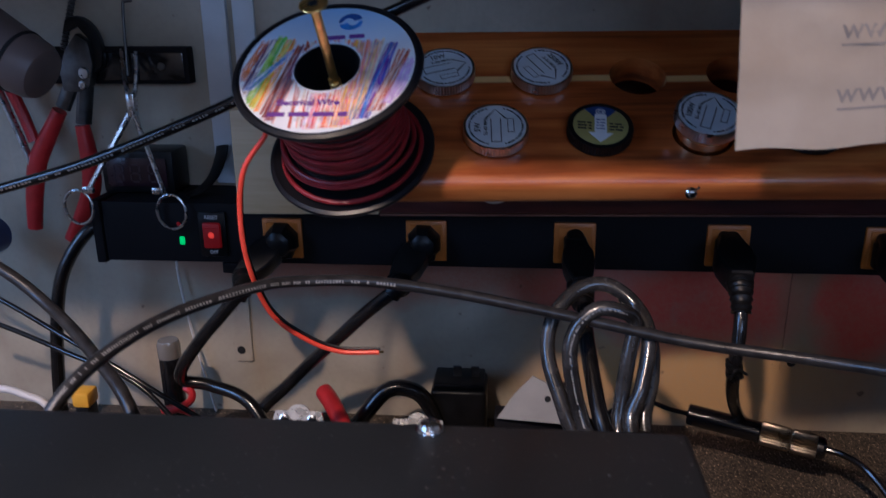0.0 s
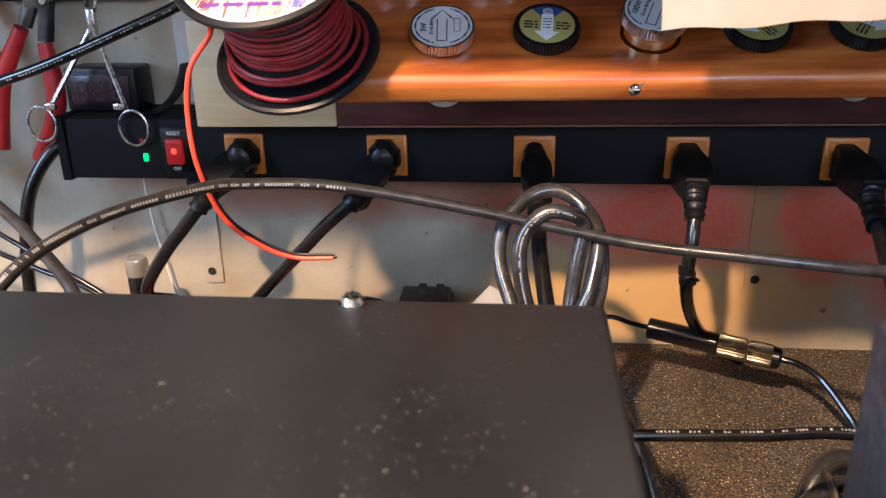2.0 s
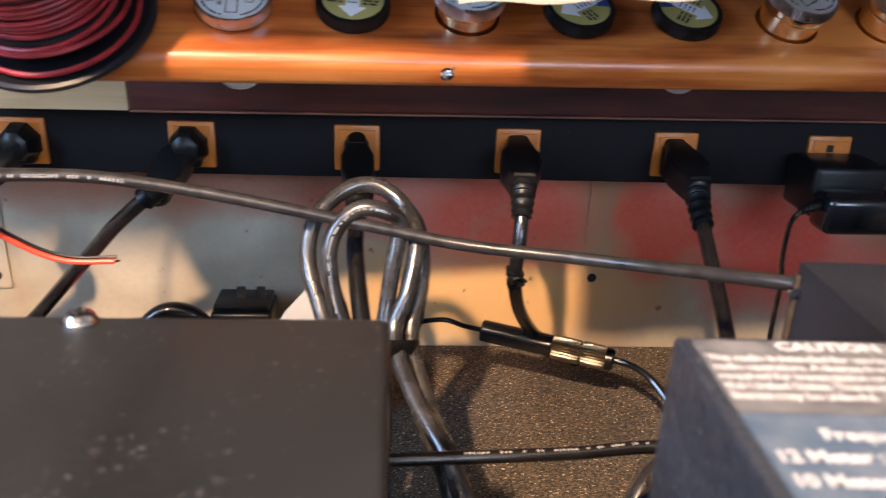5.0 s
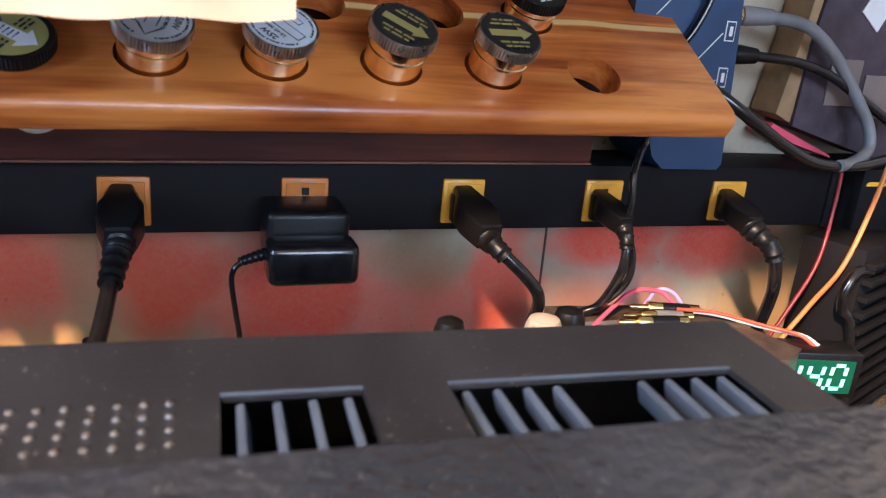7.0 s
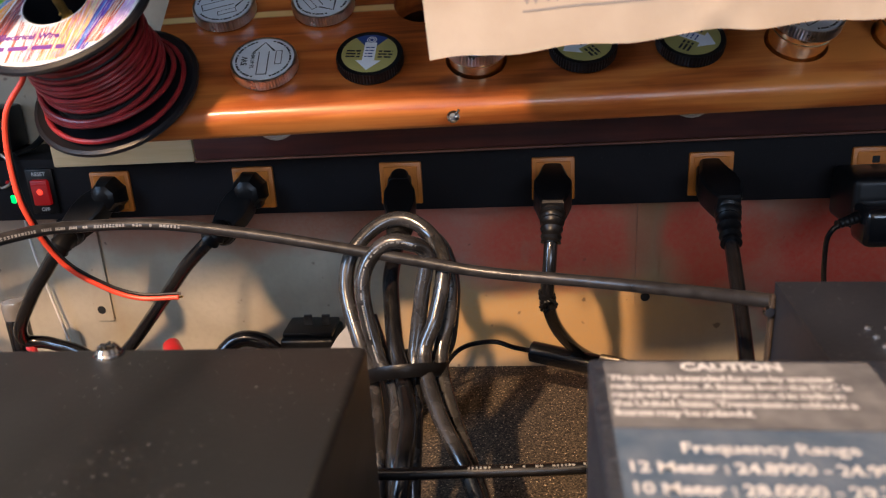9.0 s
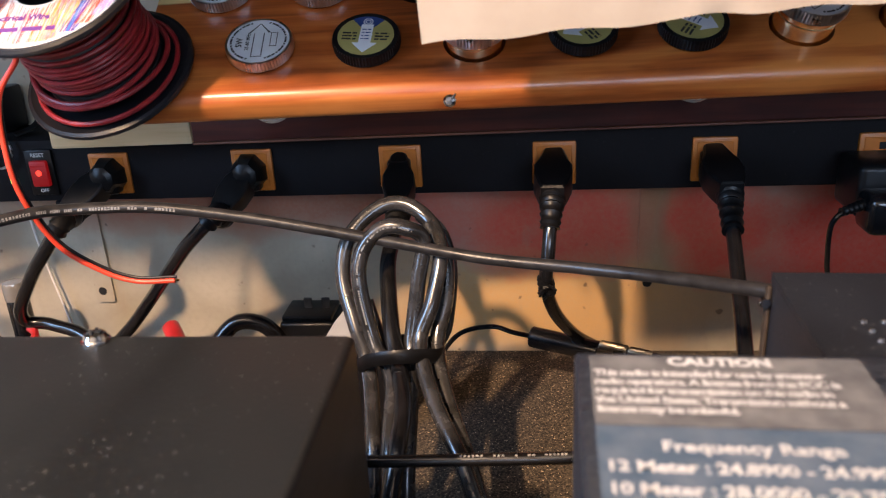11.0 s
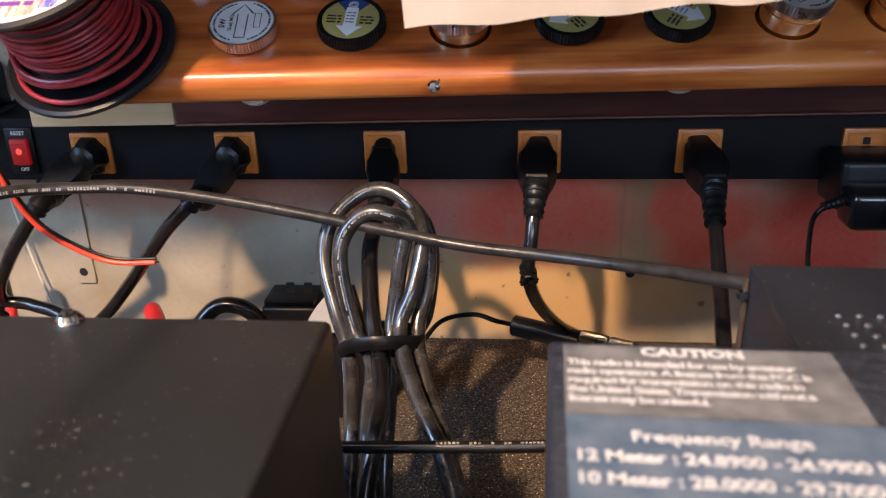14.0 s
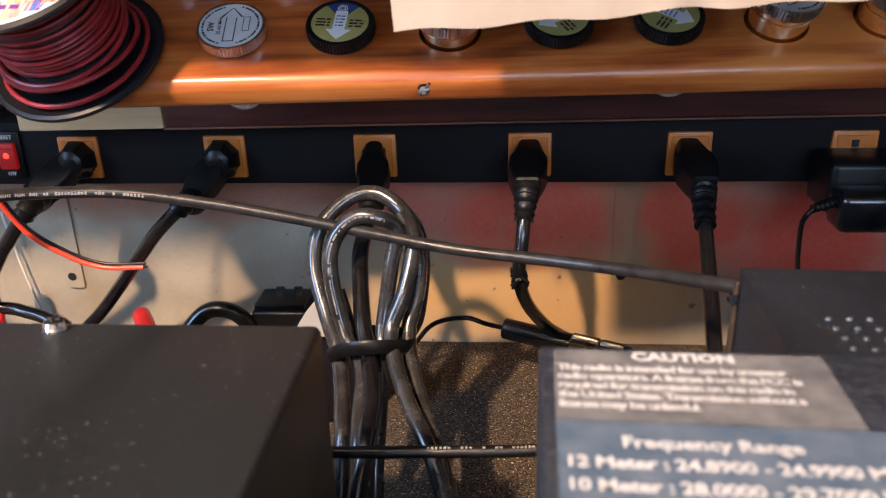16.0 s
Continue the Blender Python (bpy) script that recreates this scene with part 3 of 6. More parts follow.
# bare metal mounting tongues that run down the wall below the strip
for x0, x1, zb, hx, hz in ((-0.0493, -0.0339, 0.0678, -0.0425, 0.0773), (0.366, 0.3814, 0.0722, 0.3733, 0.0805)):
    tongue = thing("mounting_tongue", "flat painted metal mounting tongue with a screw hole", "bracket", pose((x0 + x1) / 2, WALL_Y, zb), "mounting tongues")
    out = arc(x0 + 0.002, zb + 0.002, 0.002, 270, 180, 4) + [(x0, S_Z0), (x1, S_Z0)] + arc(x1 - 0.002, zb + 0.002, 0.002, 0, -90, 4)
    on(tongue, "plate", flat(out, 0.0, 0.0016, pose(0, WALL_Y - 0.0003, 0, 90)), M_WALL)
    # dark disc in place of the shade inside a drilled hole
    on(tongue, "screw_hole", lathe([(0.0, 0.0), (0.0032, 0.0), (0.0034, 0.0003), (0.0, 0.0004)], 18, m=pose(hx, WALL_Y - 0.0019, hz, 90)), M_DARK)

# ---------------------------------------------------------------- plugs and cords


def ribs(a, b, count=6):
    """Radius of a ribbed strain relief that tapers from a to b."""
    return lambda t: (a + (b - a) * t) * (1.0 if int(t * count * 2) % 2 == 0 else 0.86)


def plug(label, x, path, cord_r=0.0042, swing_in=0.0, out=60.0, size=1.0, face_z=0.1880, head=False):
    """A moulded plug: a domed, shouldered body that leans out of its outlet, a ribbed relief and the cord."""
    top = thing("power_plug", label, "plug", pose(x, 0, face_z), "plugs in the power strip")
    m = pose(x, -0.0045, face_z, 90 - out) @ pose(0, 0, 0, 0, 0, swing_in)
    side = [(0.0092, -0.0100), (0.0114, -0.0160), (0.0114, -0.0270), (0.0086, -0.0380), (0.0066, -0.0440)]
    outline = [(px * size, py * size) for px, py in arc(0, 0.0010, 0.0068, 0, 180, 10) + [(-px, py) for px, py in side] + side[::-1]]
    own = flat(outline, -0.0085 * size, 0.0078 * size)
    bmesh.ops.bevel(own, geom=[e for e in own.edges if abs(e.verts[0].co.z - e.verts[1].co.z) < 1e-6], offset=0.0030 * size, segments=3, profile=0.6, affect="EDGES")
    bmesh.ops.transform(own, matrix=m, verts=list(own.verts))
    on(top, "plug_body", own, M_RUBBER)
    on(top, "plug_face", box(x - 0.0085 * size, x + 0.0085 * size, -0.0120, -0.0026, 0.1745, 0.1925, 0.002), M_RUBBER)
    if head:
        dome = [(0.0, 0.0150), (0.0050, 0.0148), (0.0078, 0.0130), (0.0098, 0.0085), (0.0112, 0.0030), (0.0112, 0.0), (0.0, 0.0)]
        on(top, "plug_head", lathe(dome[::-1], 8, m=pose(x - 0.0005, -0.0024, face_z - 0.0020, 90) @ pose(0, 0, 0, 0, 0, 22.5) @ Matrix.Diagonal((1.0, 1.1, 1.0, 1.0))), M_RUBBER, "domed moulded plug head")
    end = m @ Vector((0, -0.0425 * size, -0.002))
    cord = smooth_line([m @ Vector((0, -0.036 * size, 0)), end] + path[2:], 10)
    on(top, "strain_relief", tube(cord[9:24], ribs(cord_r * 2.0, cord_r * 1.5, 5), 14, 1, None, True), M_RUBBER)
    on(top, "cord", tube(cord[8:], cord_r, 12, 1, None, True), M_CORD)
    return top


plug("black moulded plug with its cord bending down", 0.0145, [(0.0165, -0.028, 0.186), (0.0120, -0.040, 0.182), (-0.0005, -0.046, 0.167), (-0.0175, -0.045, 0.147), (-0.0323, -0.04, 0.1306), (-0.0535, -0.03, 0.1030), (-0.0580, -0.022, 0.0880), (-0.0404, -0.02, 0.0840), (-0.008, -0.03, 0.0750), (0.02, -0.05, 0.035)], 0.0044, -36, 44, 0.86, head=True)
plug("black moulded plug with its cord slanting down", 0.110, [(0.1130, -0.028, 0.186), (0.1080, -0.040, 0.180), (0.0985, -0.045, 0.1700), (0.0760, -0.040, 0.1500), (0.0579, -0.03, 0.1304), (0.0300, -0.012, 0.1000), (0.0082, -0.004, 0.076), (-0.012, -0.004, 0.0550), (-0.02, -0.01, 0.0320)], 0.0044, -26, 44, 0.84, head=True)
plug("black moulded plug feeding the coiled cord", 0.2075, [(0.2085, -0.022, 0.184), (0.2105, -0.035, 0.1760), (0.2100, -0.046, 0.166), (0.2100, -0.070, 0.1590), (0.2105, -0.09, 0.1518), (0.2147, -0.115, 0.1301), (0.2194, -0.13, 0.1183), (0.225, -0.155, 0.1072), (0.2246, -0.18, 0.0950), (0.2223, -0.2, 0.070), (0.232, -0.215, 0.033)], 0.0046, 4, 62, 0.85)
plug("black moulded plug with a taped straight cord", 0.304, [(0.3035, -0.028, 0.187), (0.3025, -0.040, 0.1800), (0.3004, -0.057, 0.1680), (0.2989, -0.065, 0.1524), (0.2975, -0.067, 0.1324), (0.3032, -0.05, 0.1063), (0.3172, -0.02, 0.0757), (0.333, 0.004, 0.0540), (0.36, 0.02, 0.0300)], 0.0040, -3, 77)
plug("black moulded plug with a straight hanging cord", 0.4005, [(0.3985, -0.030, 0.188), (0.3995, -0.045, 0.1800), (0.3990, -0.062, 0.1680), (0.3958, -0.0900, 0.1548), (0.3909, -0.128, 0.1380), (0.3868, -0.160, 0.1180), (0.3840, -0.182, 0.085), (0.386, -0.185, 0.0305)], 0.0040, 1, 77, 1.0)
plug("black moulded plug with a cord curving sideways", 0.5945, [(0.5900, -0.026, 0.187), (0.5914, -0.043, 0.1810), (0.5986, -0.055, 0.1733), (0.6157, -0.06, 0.1577), (0.6257, -0.06, 0.1434), (0.6269, -0.05, 0.1175), (0.615, -0.05, 0.06), (0.61, -0.05, 0.031)], 0.0038, 3, 76)
plug("black angled plug carrying two thin cords", 0.6880, [(0.6870, -0.018, 0.186), (0.6885, -0.036, 0.1850), (0.6885, -0.043, 0.1720), (0.6871, -0.045, 0.1535), (0.6811, -0.035, 0.1271), (0.6653, -0.03, 0.1161), (0.64, -0.03, 0.08), (0.63, -0.03, 0.030)], 0.0030, 3, 76, 0.75)
plug("black slim plug with a drooping cord", 0.7860, [(0.7780, -0.026, 0.189), (0.7791, -0.042, 0.1830), (0.7882, -0.055, 0.1680), (0.7954, -0.055, 0.1461), (0.8020, -0.045, 0.1200), (0.800, -0.035, 0.080), (0.79, -0.03, 0.031)], 0.0042, -6, 77, 0.85)
# knotted tape on the fourth cord
tape = bmesh.new()
rng = random.Random(7)
for k in range(5):
    a = rng.uniform(0, 360)
    lathe([(0.0038, -0.0012), (0.0053, -0.0006), (0.0049, 0.0008), (0.0036, 0.0013)], 9, m=pose(0.2976 + rng.uniform(-0.0006, 0.0006), -0.067, 0.1355 - 0.0020 * k, rng.uniform(-22, 22), rng.uniform(-22, 22), a), bm=tape)
for k in range(4):
    tube([(0.2976, -0.070, 0.134 - 0.002 * k), (0.2976 + rng.uniform(-0.005, 0.005), -0.0745, 0.134 - 0.002 * k + rng.uniform(-0.002, 0.003)), (0.2976 + rng.uniform(-0.006, 0.006), -0.0715, 0.131 - 0.002 * k)], 0.0009, 6, 4, tape)
tagged(part("cord_tape", tape, M_RUBBER), "crumpled black tape wound round a hanging cord", "tape")
# second thin lead of the angled plug, and the lead that climbs behind the rack
tagged(part("thin_cord", tube([(0.690, -0.042, 0.176), (0.694, -0.044, 0.160), (0.692, -0.044, 0.145), (0.682, -0.034, 0.126), (0.668, -0.028, 0.112), (0.64, -0.02, 0.06), (0.635, -0.02, 0.029)], 0.0024, 10), M_CORD), "thin black cord beside the angled plug", "cord")
tagged(part("thin_cord", tube([(0.6925, -0.034, 0.180), (0.6940, -0.033, 0.195), (0.6946, -0.030, 0.2105), (0.700, -0.024, 0.222), (0.712, -0.010, 0.234), (0.72, 0.02, 0.26)], 0.0024, 10), M_CORD), "thin black cord rising behind the wooden rack", "cord")

# the black wall adapter
wart = thing("wall_adapter", "glossy black wall adapter in an orange outlet", "adapter", pose(0.495, 0, 0.155))
on(wart, "case", box(0.4730, 0.5180, -0.0390, -0.0026, 0.1590, 0.1905, 0.004, 3), M_RUBBER)
on(wart, "cover", box(0.4715, 0.5195, -0.0620, -0.0392, 0.1560, 0.1790, 0.005, 3), M_CORD, "glossy black cover")
on(wart, "strain_relief", tube([(0.4735, -0.050, 0.1720), (0.466, -0.054, 0.1712), (0.4582, -0.057, 0.1697)], ribs(0.0036, 0.0026), 12, 12), M_RUBBER)
on(wart, "lead", tube([(0.4600, -0.0565, 0.1700), (0.4555, -0.057, 0.1660), (0.4542, -0.055, 0.158), (0.4569, -0.05, 0.137), (0.4589, -0.05, 0.1206), (0.46, -0.05, 0.07), (0.47, -0.05, 0.029)], 0.0015, 10), M_CORD)

# ---------------------------------------------------------------- the wooden slug rack
TILT_R, YAW_R = 34.0, 4.1
RACK = pose(0.158, -0.100, 0.270, 0, 0, YAW_R) @ pose(0, 0, 0, TILT_R)
U0, U1, V0, V1, THICK, HOLE, PITCH, ROW1, ROW2 = -0.060, 0.563, -0.0275, 0.090, 0.016, 0.0153, 0.0525, 0.0045, 0.0505
ROW1_U = [0.0525 * k for k in range(7)] + [0.3705, 0.4245, 0.4840]
ROW2_U = [0.0525 * (k - 0.5) for k in range(8)] + [0.4060, 0.4600]
rack = thing("wooden_rack", "honey-coloured varnished wooden rack with two rows of round holes", "rack", RACK)


def rack_board():
    """The sloping board: bullnosed front edge, and two staggered rows of holes cut through it."""
    own = bmesh.new()
    n = 32

    def face4(a, b, c, d):
        own.faces.new([own.verts.new(p) for p in (a, b, c, d)])

    def slab(x0, x1, y0, y1):
        face4((x0, y0, 0), (x1, y0, 0), (x1, y1, 0), (x0, y1, 0))
        face4((x0, y0, -THICK), (x0, y1, -THICK), (x1, y1, -THICK), (x1, y0, -THICK))

    def cell(cx, cy, x0, x1, y0, y1):
        ring, edge = [], []
        for k in range(n):
            a = 2 * math.pi * (k + 0.5) / n
            c, s = math.cos(a), math.sin(a)
            f = min(((x1 if c > 0 else x0) - cx) / c if abs(c) > 1e-9 else 9, ((y1 if s > 0 else y0) - cy) / s if abs(s) > 1e-9 else 9)
            ring.append((cx + HOLE * c, cy + HOLE * s))
            edge.append((cx + f * c, cy + f * s))
        corners = [(x1, y1), (x0, y1), (x0, y0), (x1, y0)]
        for k in range(n):
            q = (k + 1) % n
            (ax, ay), (bx, by), (cx2, cy2), (dx, dy) = ring[k], ring[q], edge[q], edge[k]
            extra = [c for c in corners if (abs(c[0] - cx2) < 1e-6 or abs(c[1] - cy2) < 1e-6) and (abs(c[0] - dx) < 1e-6 or abs(c[1] - dy) < 1e-6)] if (abs(dx - cx2) > 1e-6 and abs(dy - cy2) > 1e-6) else []
            outer = [(dx, dy)] + extra[:1] + [(cx2, cy2)]
            for z, flip in ((0, False), (-THICK, True)):
                poly = [(ax, ay, z)] + [(x, y, z) for x, y in outer] + [(bx, by, z)]
                own.faces.new([own.verts.new(p) for p in (poly if not flip else poly[::-1])])
            own.faces.new([own.verts.new(p) for p in ((ax, ay, 0), (bx, by, 0), (bx, by, -THICK), (ax, ay, -THICK))])

    y1, y2, y3 = -0.0160, 0.0275, 0.0725
    slab(U0, U1, V0 + 0.007, y1)
    for centres, v, lo, hi in ((ROW1_U, ROW1, y1, y2), (ROW2_U, ROW2, y2, y3)):
        cuts = [centres[0] - PITCH / 2] + [(a + b) / 2 for a, b in zip(centres, centres[1:])] + [centres[-1] + PITCH / 2]
        slab(U0, cuts[0], lo, hi)
        for c, a, b in zip(centres, cuts, cuts[1:]):
            cell(c, v, a, b, lo, hi)
        slab(cuts[-1], U1, lo, hi)
    slab(U0, U1, y3, V1)
    # rounded front edge, back edge and ends
    nose = [(V0 + 0.007, 0.0)] + [(V0 + 0.007 - 0.007 * math.sin(a), -0.006 + 0.006 * math.cos(a)) for a in [k * math.pi / 12 for k in range(1, 7)]]
    nose += [(V0, -THICK + 0.004)] + [(V0 + 0.003 - 0.003 * math.cos(a), -THICK + 0.003 - 0.003 * math.sin(a)) for a in [k * math.pi / 8 for k in range(1, 5)]] + [(V0 + 0.007, -THICK)]
    for (ya, za), (yb, zb) in zip(nose, nose[1:]):
        face4((U1, ya, za), (U0, ya, za), (U0, yb, zb), (U1, yb, zb))
    face4((U0, V1, 0), (U1, V1, 0), (U1, V1, -THICK), (U0, V1, -THICK))
    for x in (U0, U1):
        own.faces.new([own.verts.new((x, y, z)) for y, z in nose + [(V1, -THICK), (V1, 0)]])
    bmesh.ops.remove_doubles(own, verts=list(own.verts), dist=0.00002)
    bmesh.ops.recalc_face_normals(own, faces=list(own.faces))
    return own


part("board", rack_board(), M_RACK, rack)


def plank_between(xa, ya, xb, yb, thick, z0, z1, r=0.0012):
    """An upright plank that runs between two places of the plan, its face towards the bench."""
    d = Vector((xb - xa, yb - ya, 0))
    m = pose(xa, ya, 0, 0, 0, math.degrees(math.atan2(d.y, d.x)))
    own = box(0, d.length, 0, thick, z0, z1, r)
    bmesh.ops.transform(own, matrix=m, verts=list(own.verts))
    return own


on(rack, "fascia", plank_between(0.0846, -0.0268, 0.6800, -0.0005, 0.019, 0.2115, 0.2640), M_FASCIA, "dark red wooden fascia below the board")
on(rack, "end_block", plank_between(-0.0052, -0.0305, 0.0840, -0.0267, 0.022, 0.2105, 0.2760), M_PALE, "pale unfinished wooden end block")
on(rack, "pale_rail", plank_between(0.0846, -0.0280, 0.6800, -0.0017, 0.019, 0.2100, 0.2113, 0.0004), M_EDGE, "thin pale edge below the fascia")
on(rack, "back_leg", plank_between(0.12, 0.028, 0.66, 0.0405, 0.009, 0.2105, 0.300), M_FASCIA)
for x, y in ((0.1573, -0.0928), (0.3721, -0.0735)):
    on(rack, "felt_pad", lathe([(0.0, -0.0012), (0.0115, -0.0010), (0.0120, 0.0), (0.0115, 0.0020), (0.0, 0.0022)], 24, m=pose(x, y + 0.004, 0.2470, 68, 0, YAW_R)), M_FELT, "round cream felt pad")
screw_m = pose(0.2520, -0.1215, 0.2500, 90, 0, YAW_R)
own = lathe([(0.0, -0.001), (0.0028, -0.001), (0.0030, 0.0004), (0.0020, 0.0014), (0.0, 0.0017)], 14, m=screw_m)
tube([(0.2530, -0.1225, 0.2510), (0.2550, -0.1240, 0.2535)], 0.0006, 6, 2, own)
on(rack, "small_screw", own, M_CHROME)


def slug(name, label, kind, lift, spin, watts="", band="25-60 MHz"):
    """A round plug-in wattmeter element: body in the board, knurled cap, printed face."""
    top = thing(name, label, "meter element", None, "plug-in elements in the rack")
    metal = {"silver": M_NICKEL, "olive": M_RUBBER, "black": M_NICKEL, "dark": M_RUBBER}[kind]
    base = [(0.0, -0.026), (0.0136, -0.026), (0.0140, -0.025), (0.0140, lift)]
    part("body", lathe(base, 36), M_GOLD, top, "gold-plated barrel")
    if lift > 0.008:
        part("contact_ring", lathe([(0.01405, lift * 0.55), (0.0146, lift * 0.55 + 0.0004), (0.0146, lift * 0.55 + 0.0016), (0.01405, lift * 0.55 + 0.002)], 36), M_GOLD, top)
    cap = [(0.0138, lift), (0.0164, lift + 0.0004), (0.0167, lift + 0.0010), (0.0167, lift + 0.0052), (0.0161, lift + 0.0062), (0.0152, lift + 0.0060), (0.0, lift + 0.0059)]
    cap_ob = part("knurled_cap", lathe(cap, 132, 0.0006, 2, 3), metal, top)
    z = lift + 0.0060
    face = {"silver": M_FACE, "olive": M_OLIVE, "black": M_BLACKFACE, "dark": M_BLACKFACE}[kind]
    turn = pose(0, 0, z, 0, 0, spin)
    rf = 0.0138 if kind == "olive" else 0.0151
    part("face", lathe([(0.0, 0.0), (rf, 0.0), (rf, 0.00012), (0.0, 0.00014)], 40, m=turn), face, top)
    ink = {"silver": M_INK, "olive": M_INK, "black": M_OLIVE, "dark": M_FACE}[kind]
    up1 = turn @ pose(0, 0, 0.00016)

    def arrow(s, w):
        return [(-w, -0.0115 * s), (w, -0.0115 * s), (w, 0.0055 * s), (2.1 * w, 0.0055 * s), (0, 0.0125 * s), (-2.1 * w, 0.0055 * s), (-w, 0.0055 * s)]

    if kind == "silver":
        part("arrow_outline", flat(arrow(1.0, 0.0027), 0, 0.00005, up1), M_INK, top)
        part("arrow_fill", flat([(x * 0.80, y * 0.955) for x, y in arrow(1.0, 0.0027)], 0, 0.0001, up1), M_FACE, top)
        writing = lettering(watts, 0.0042, up1 @ pose(-0.0092, -0.001, 0, 0, 0, 90), 0.00012)
        writing = join(writing, lettering(band, 0.0027, up1 @ pose(-0.0052, -0.0005, 0, 0, 0, 90), 0.00005))
        tagged(part("writing", writing, M_INK, top), kind="stuff")
        plate = flat([(0.0058, -0.0045), (0.0092, -0.0045), (0.0092, 0.0055), (0.0058, 0.0055)], 0, 0.00005, up1)
        part("serial_box", plate, M_INK, top)
        fill = flat([(0.0062, -0.0041), (0.0088, -0.0041), (0.0088, 0.0051), (0.0062, 0.0051)], 0, 0.0001, up1)
        part("serial_field", fill, M_FACE, top)
    elif kind == "olive":
        part("top_wedge", flat([(0.0, 0.002)] + arc(0, 0, 0.0137, 55, 125, 10), 0, 0.00008, up1), M_NAVY, top)
        part("arrow", flat([(-x * 1.15, -y * 0.98 - 0.0035 * (y < 0)) for x, y in arrow(1.0, 0.0026)], 0, 0.00012, up1), M_WHITE, top)
        ring_own = bmesh.new()
        for r in (0.0022, 0.0012):
            pts = [(r * math.cos(k * math.pi / 10), 0.0098 + r * math.sin(k * math.pi / 10), 0) for k in range(21)]
            tube([up1 @ Vector(p) for p in pts], 0.00025, 6, 1, ring_own, True)
        part("ring_mark", ring_own, M_WHITE, top)
        writing = bars([(-0.0115, -0.0045, 0.0015 - 0.0021 * k) for k in range(3)] + [(0.0045, 0.0115, 0.0015 - 0.0021 * k) for k in range(3)], up1, 0.0011, 5)
        tagged(part("writing", writing, M_INK, top), kind="stuff")
        part("arrow_print", bars([(-0.0022, 0.0022, 0.004 - 0.0022 * k) for k in range(4)], up1 @ pose(0, 0, 0.00012), 0.0007, 9), M_NAVY, top)
    else:
        part("arrow", flat([(y, x * 0.8) for x, y in arrow(1.0, 0.0030)][::-1], 0, 0.00008, up1), ink, top)
        writing = bars([(-0.0085, 0.0085, 0.0068), (-0.0065, 0.0065, 0.0098), (-0.0085, 0.0085, -0.0068), (-0.0065, 0.0065, -0.0098)], up1, 0.0013, 6)
        tagged(part("writing", writing, ink, top), kind="stuff")
    if kind in ("silver",):
        rim = bmesh.new()
        for a0, a1 in ((20, 160), (200, 340)):
            for k in range(16):
                a = radians(a0 + (a1 - a0) * k / 15)
                w = 0.0005 + 0.0003 * ((k * 7) % 3)
                b = bmesh.new()
                box(-w, w, -0.0005, 0.0005, 0, 0.00006, bm=b)
                bmesh.ops.transform(b, matrix=up1 @ pose(0.0134 * math.sin(a), 0.0134 * math.cos(a), 0, 0, 0, -math.degrees(a)), verts=list(b.verts))
                join(rim, b)
        part("rim_print", rim, M_INK, top)
    return top


ELEMENTS = [
    ("silver", 0.0008, 0, "5W", "silver-faced meter element marked 5W, seated low in its hole"),
    ("olive", 0.0008, -6, "", "black-capped meter element with an olive and navy face"),
    ("silver", 0.0085, -22, "100W", "silver-faced meter element marked 100W on a raised gold barrel"),
    ("olive", 0.0010, -60, "", "black-capped meter element with an olive and navy face turned aside"),
    ("olive", 0.0010, 55, "", "black-capped meter element with an olive face and white arrow"),
    ("silver", 0.0125, 160, "50W", "silver-faced meter element standing proud on a gold barrel"),
    ("silver", 0.0130, 40, "25W", "silver-faced meter element on a tall gold barrel"),
    ("black", 0.0170, -40, "", "black-faced meter element on a tall gold barrel"),
    ("black", 0.0165, 5, "", "black-faced meter element with a gold arrow, standing proud"),
]
for k, (kind, lift, spin, watts, label) in enumerate(ELEMENTS):
    lean = pose(0, 0, 0, 0, 3 if lift > 0.011 else 0, 0)
    slug("meter_element", label, kind, lift, spin, watts).matrix_basis = RACK @ pose(ROW1_U[k], ROW1, 0) @ lean
slug("meter_element", "silver-faced meter element with its arrow lying sideways", "silver", 0.0008, -72, "10W", "2-30 MHz").matrix_basis = RACK @ pose(-0.5 * PITCH, ROW2, 0)
slug("meter_element", "silver-faced meter element marked 250W, arrow slanting down", "silver", 0.0008, 212, "250W", "2-30 MHz").matrix_basis = RACK @ pose(0.5 * PITCH, ROW2, 0)
slug("meter_element", "dark-faced meter element on a raised gold barrel in the back row", "dark", 0.0120, 20).matrix_basis = RACK @ pose(ROW2_U[9], ROW2, 0)

# ---------------------------------------------------------------- the spool of red and black wire
AX = 37.6
SPOOL = pose(0.0868, -0.1115, 0.2662, 0, 0, 3) @ pose(0, 0, 0, AX) @ pose(0, 0, 0, 0, -4.4)
H_S, R_S = 0.0580, 0.0412
spool = thing("wire_spool", "black plastic spool of red and black wire with a printed label", "spool", SPOOL)


def flange(z0, z1, R_S=0.0412):
    return [(0.0145, z0), (R_S - 0.0015, z0), (R_S, z0 + 0.0008), (R_S + 0.0004, (z0 + z1) / 2), (R_S, z1 - 0.0006), (R_S - 0.0018, z1), (R_S - 0.0032, z1 - 0.0007), (0.0145, z1 - 0.0007), (0.0145, z0)]


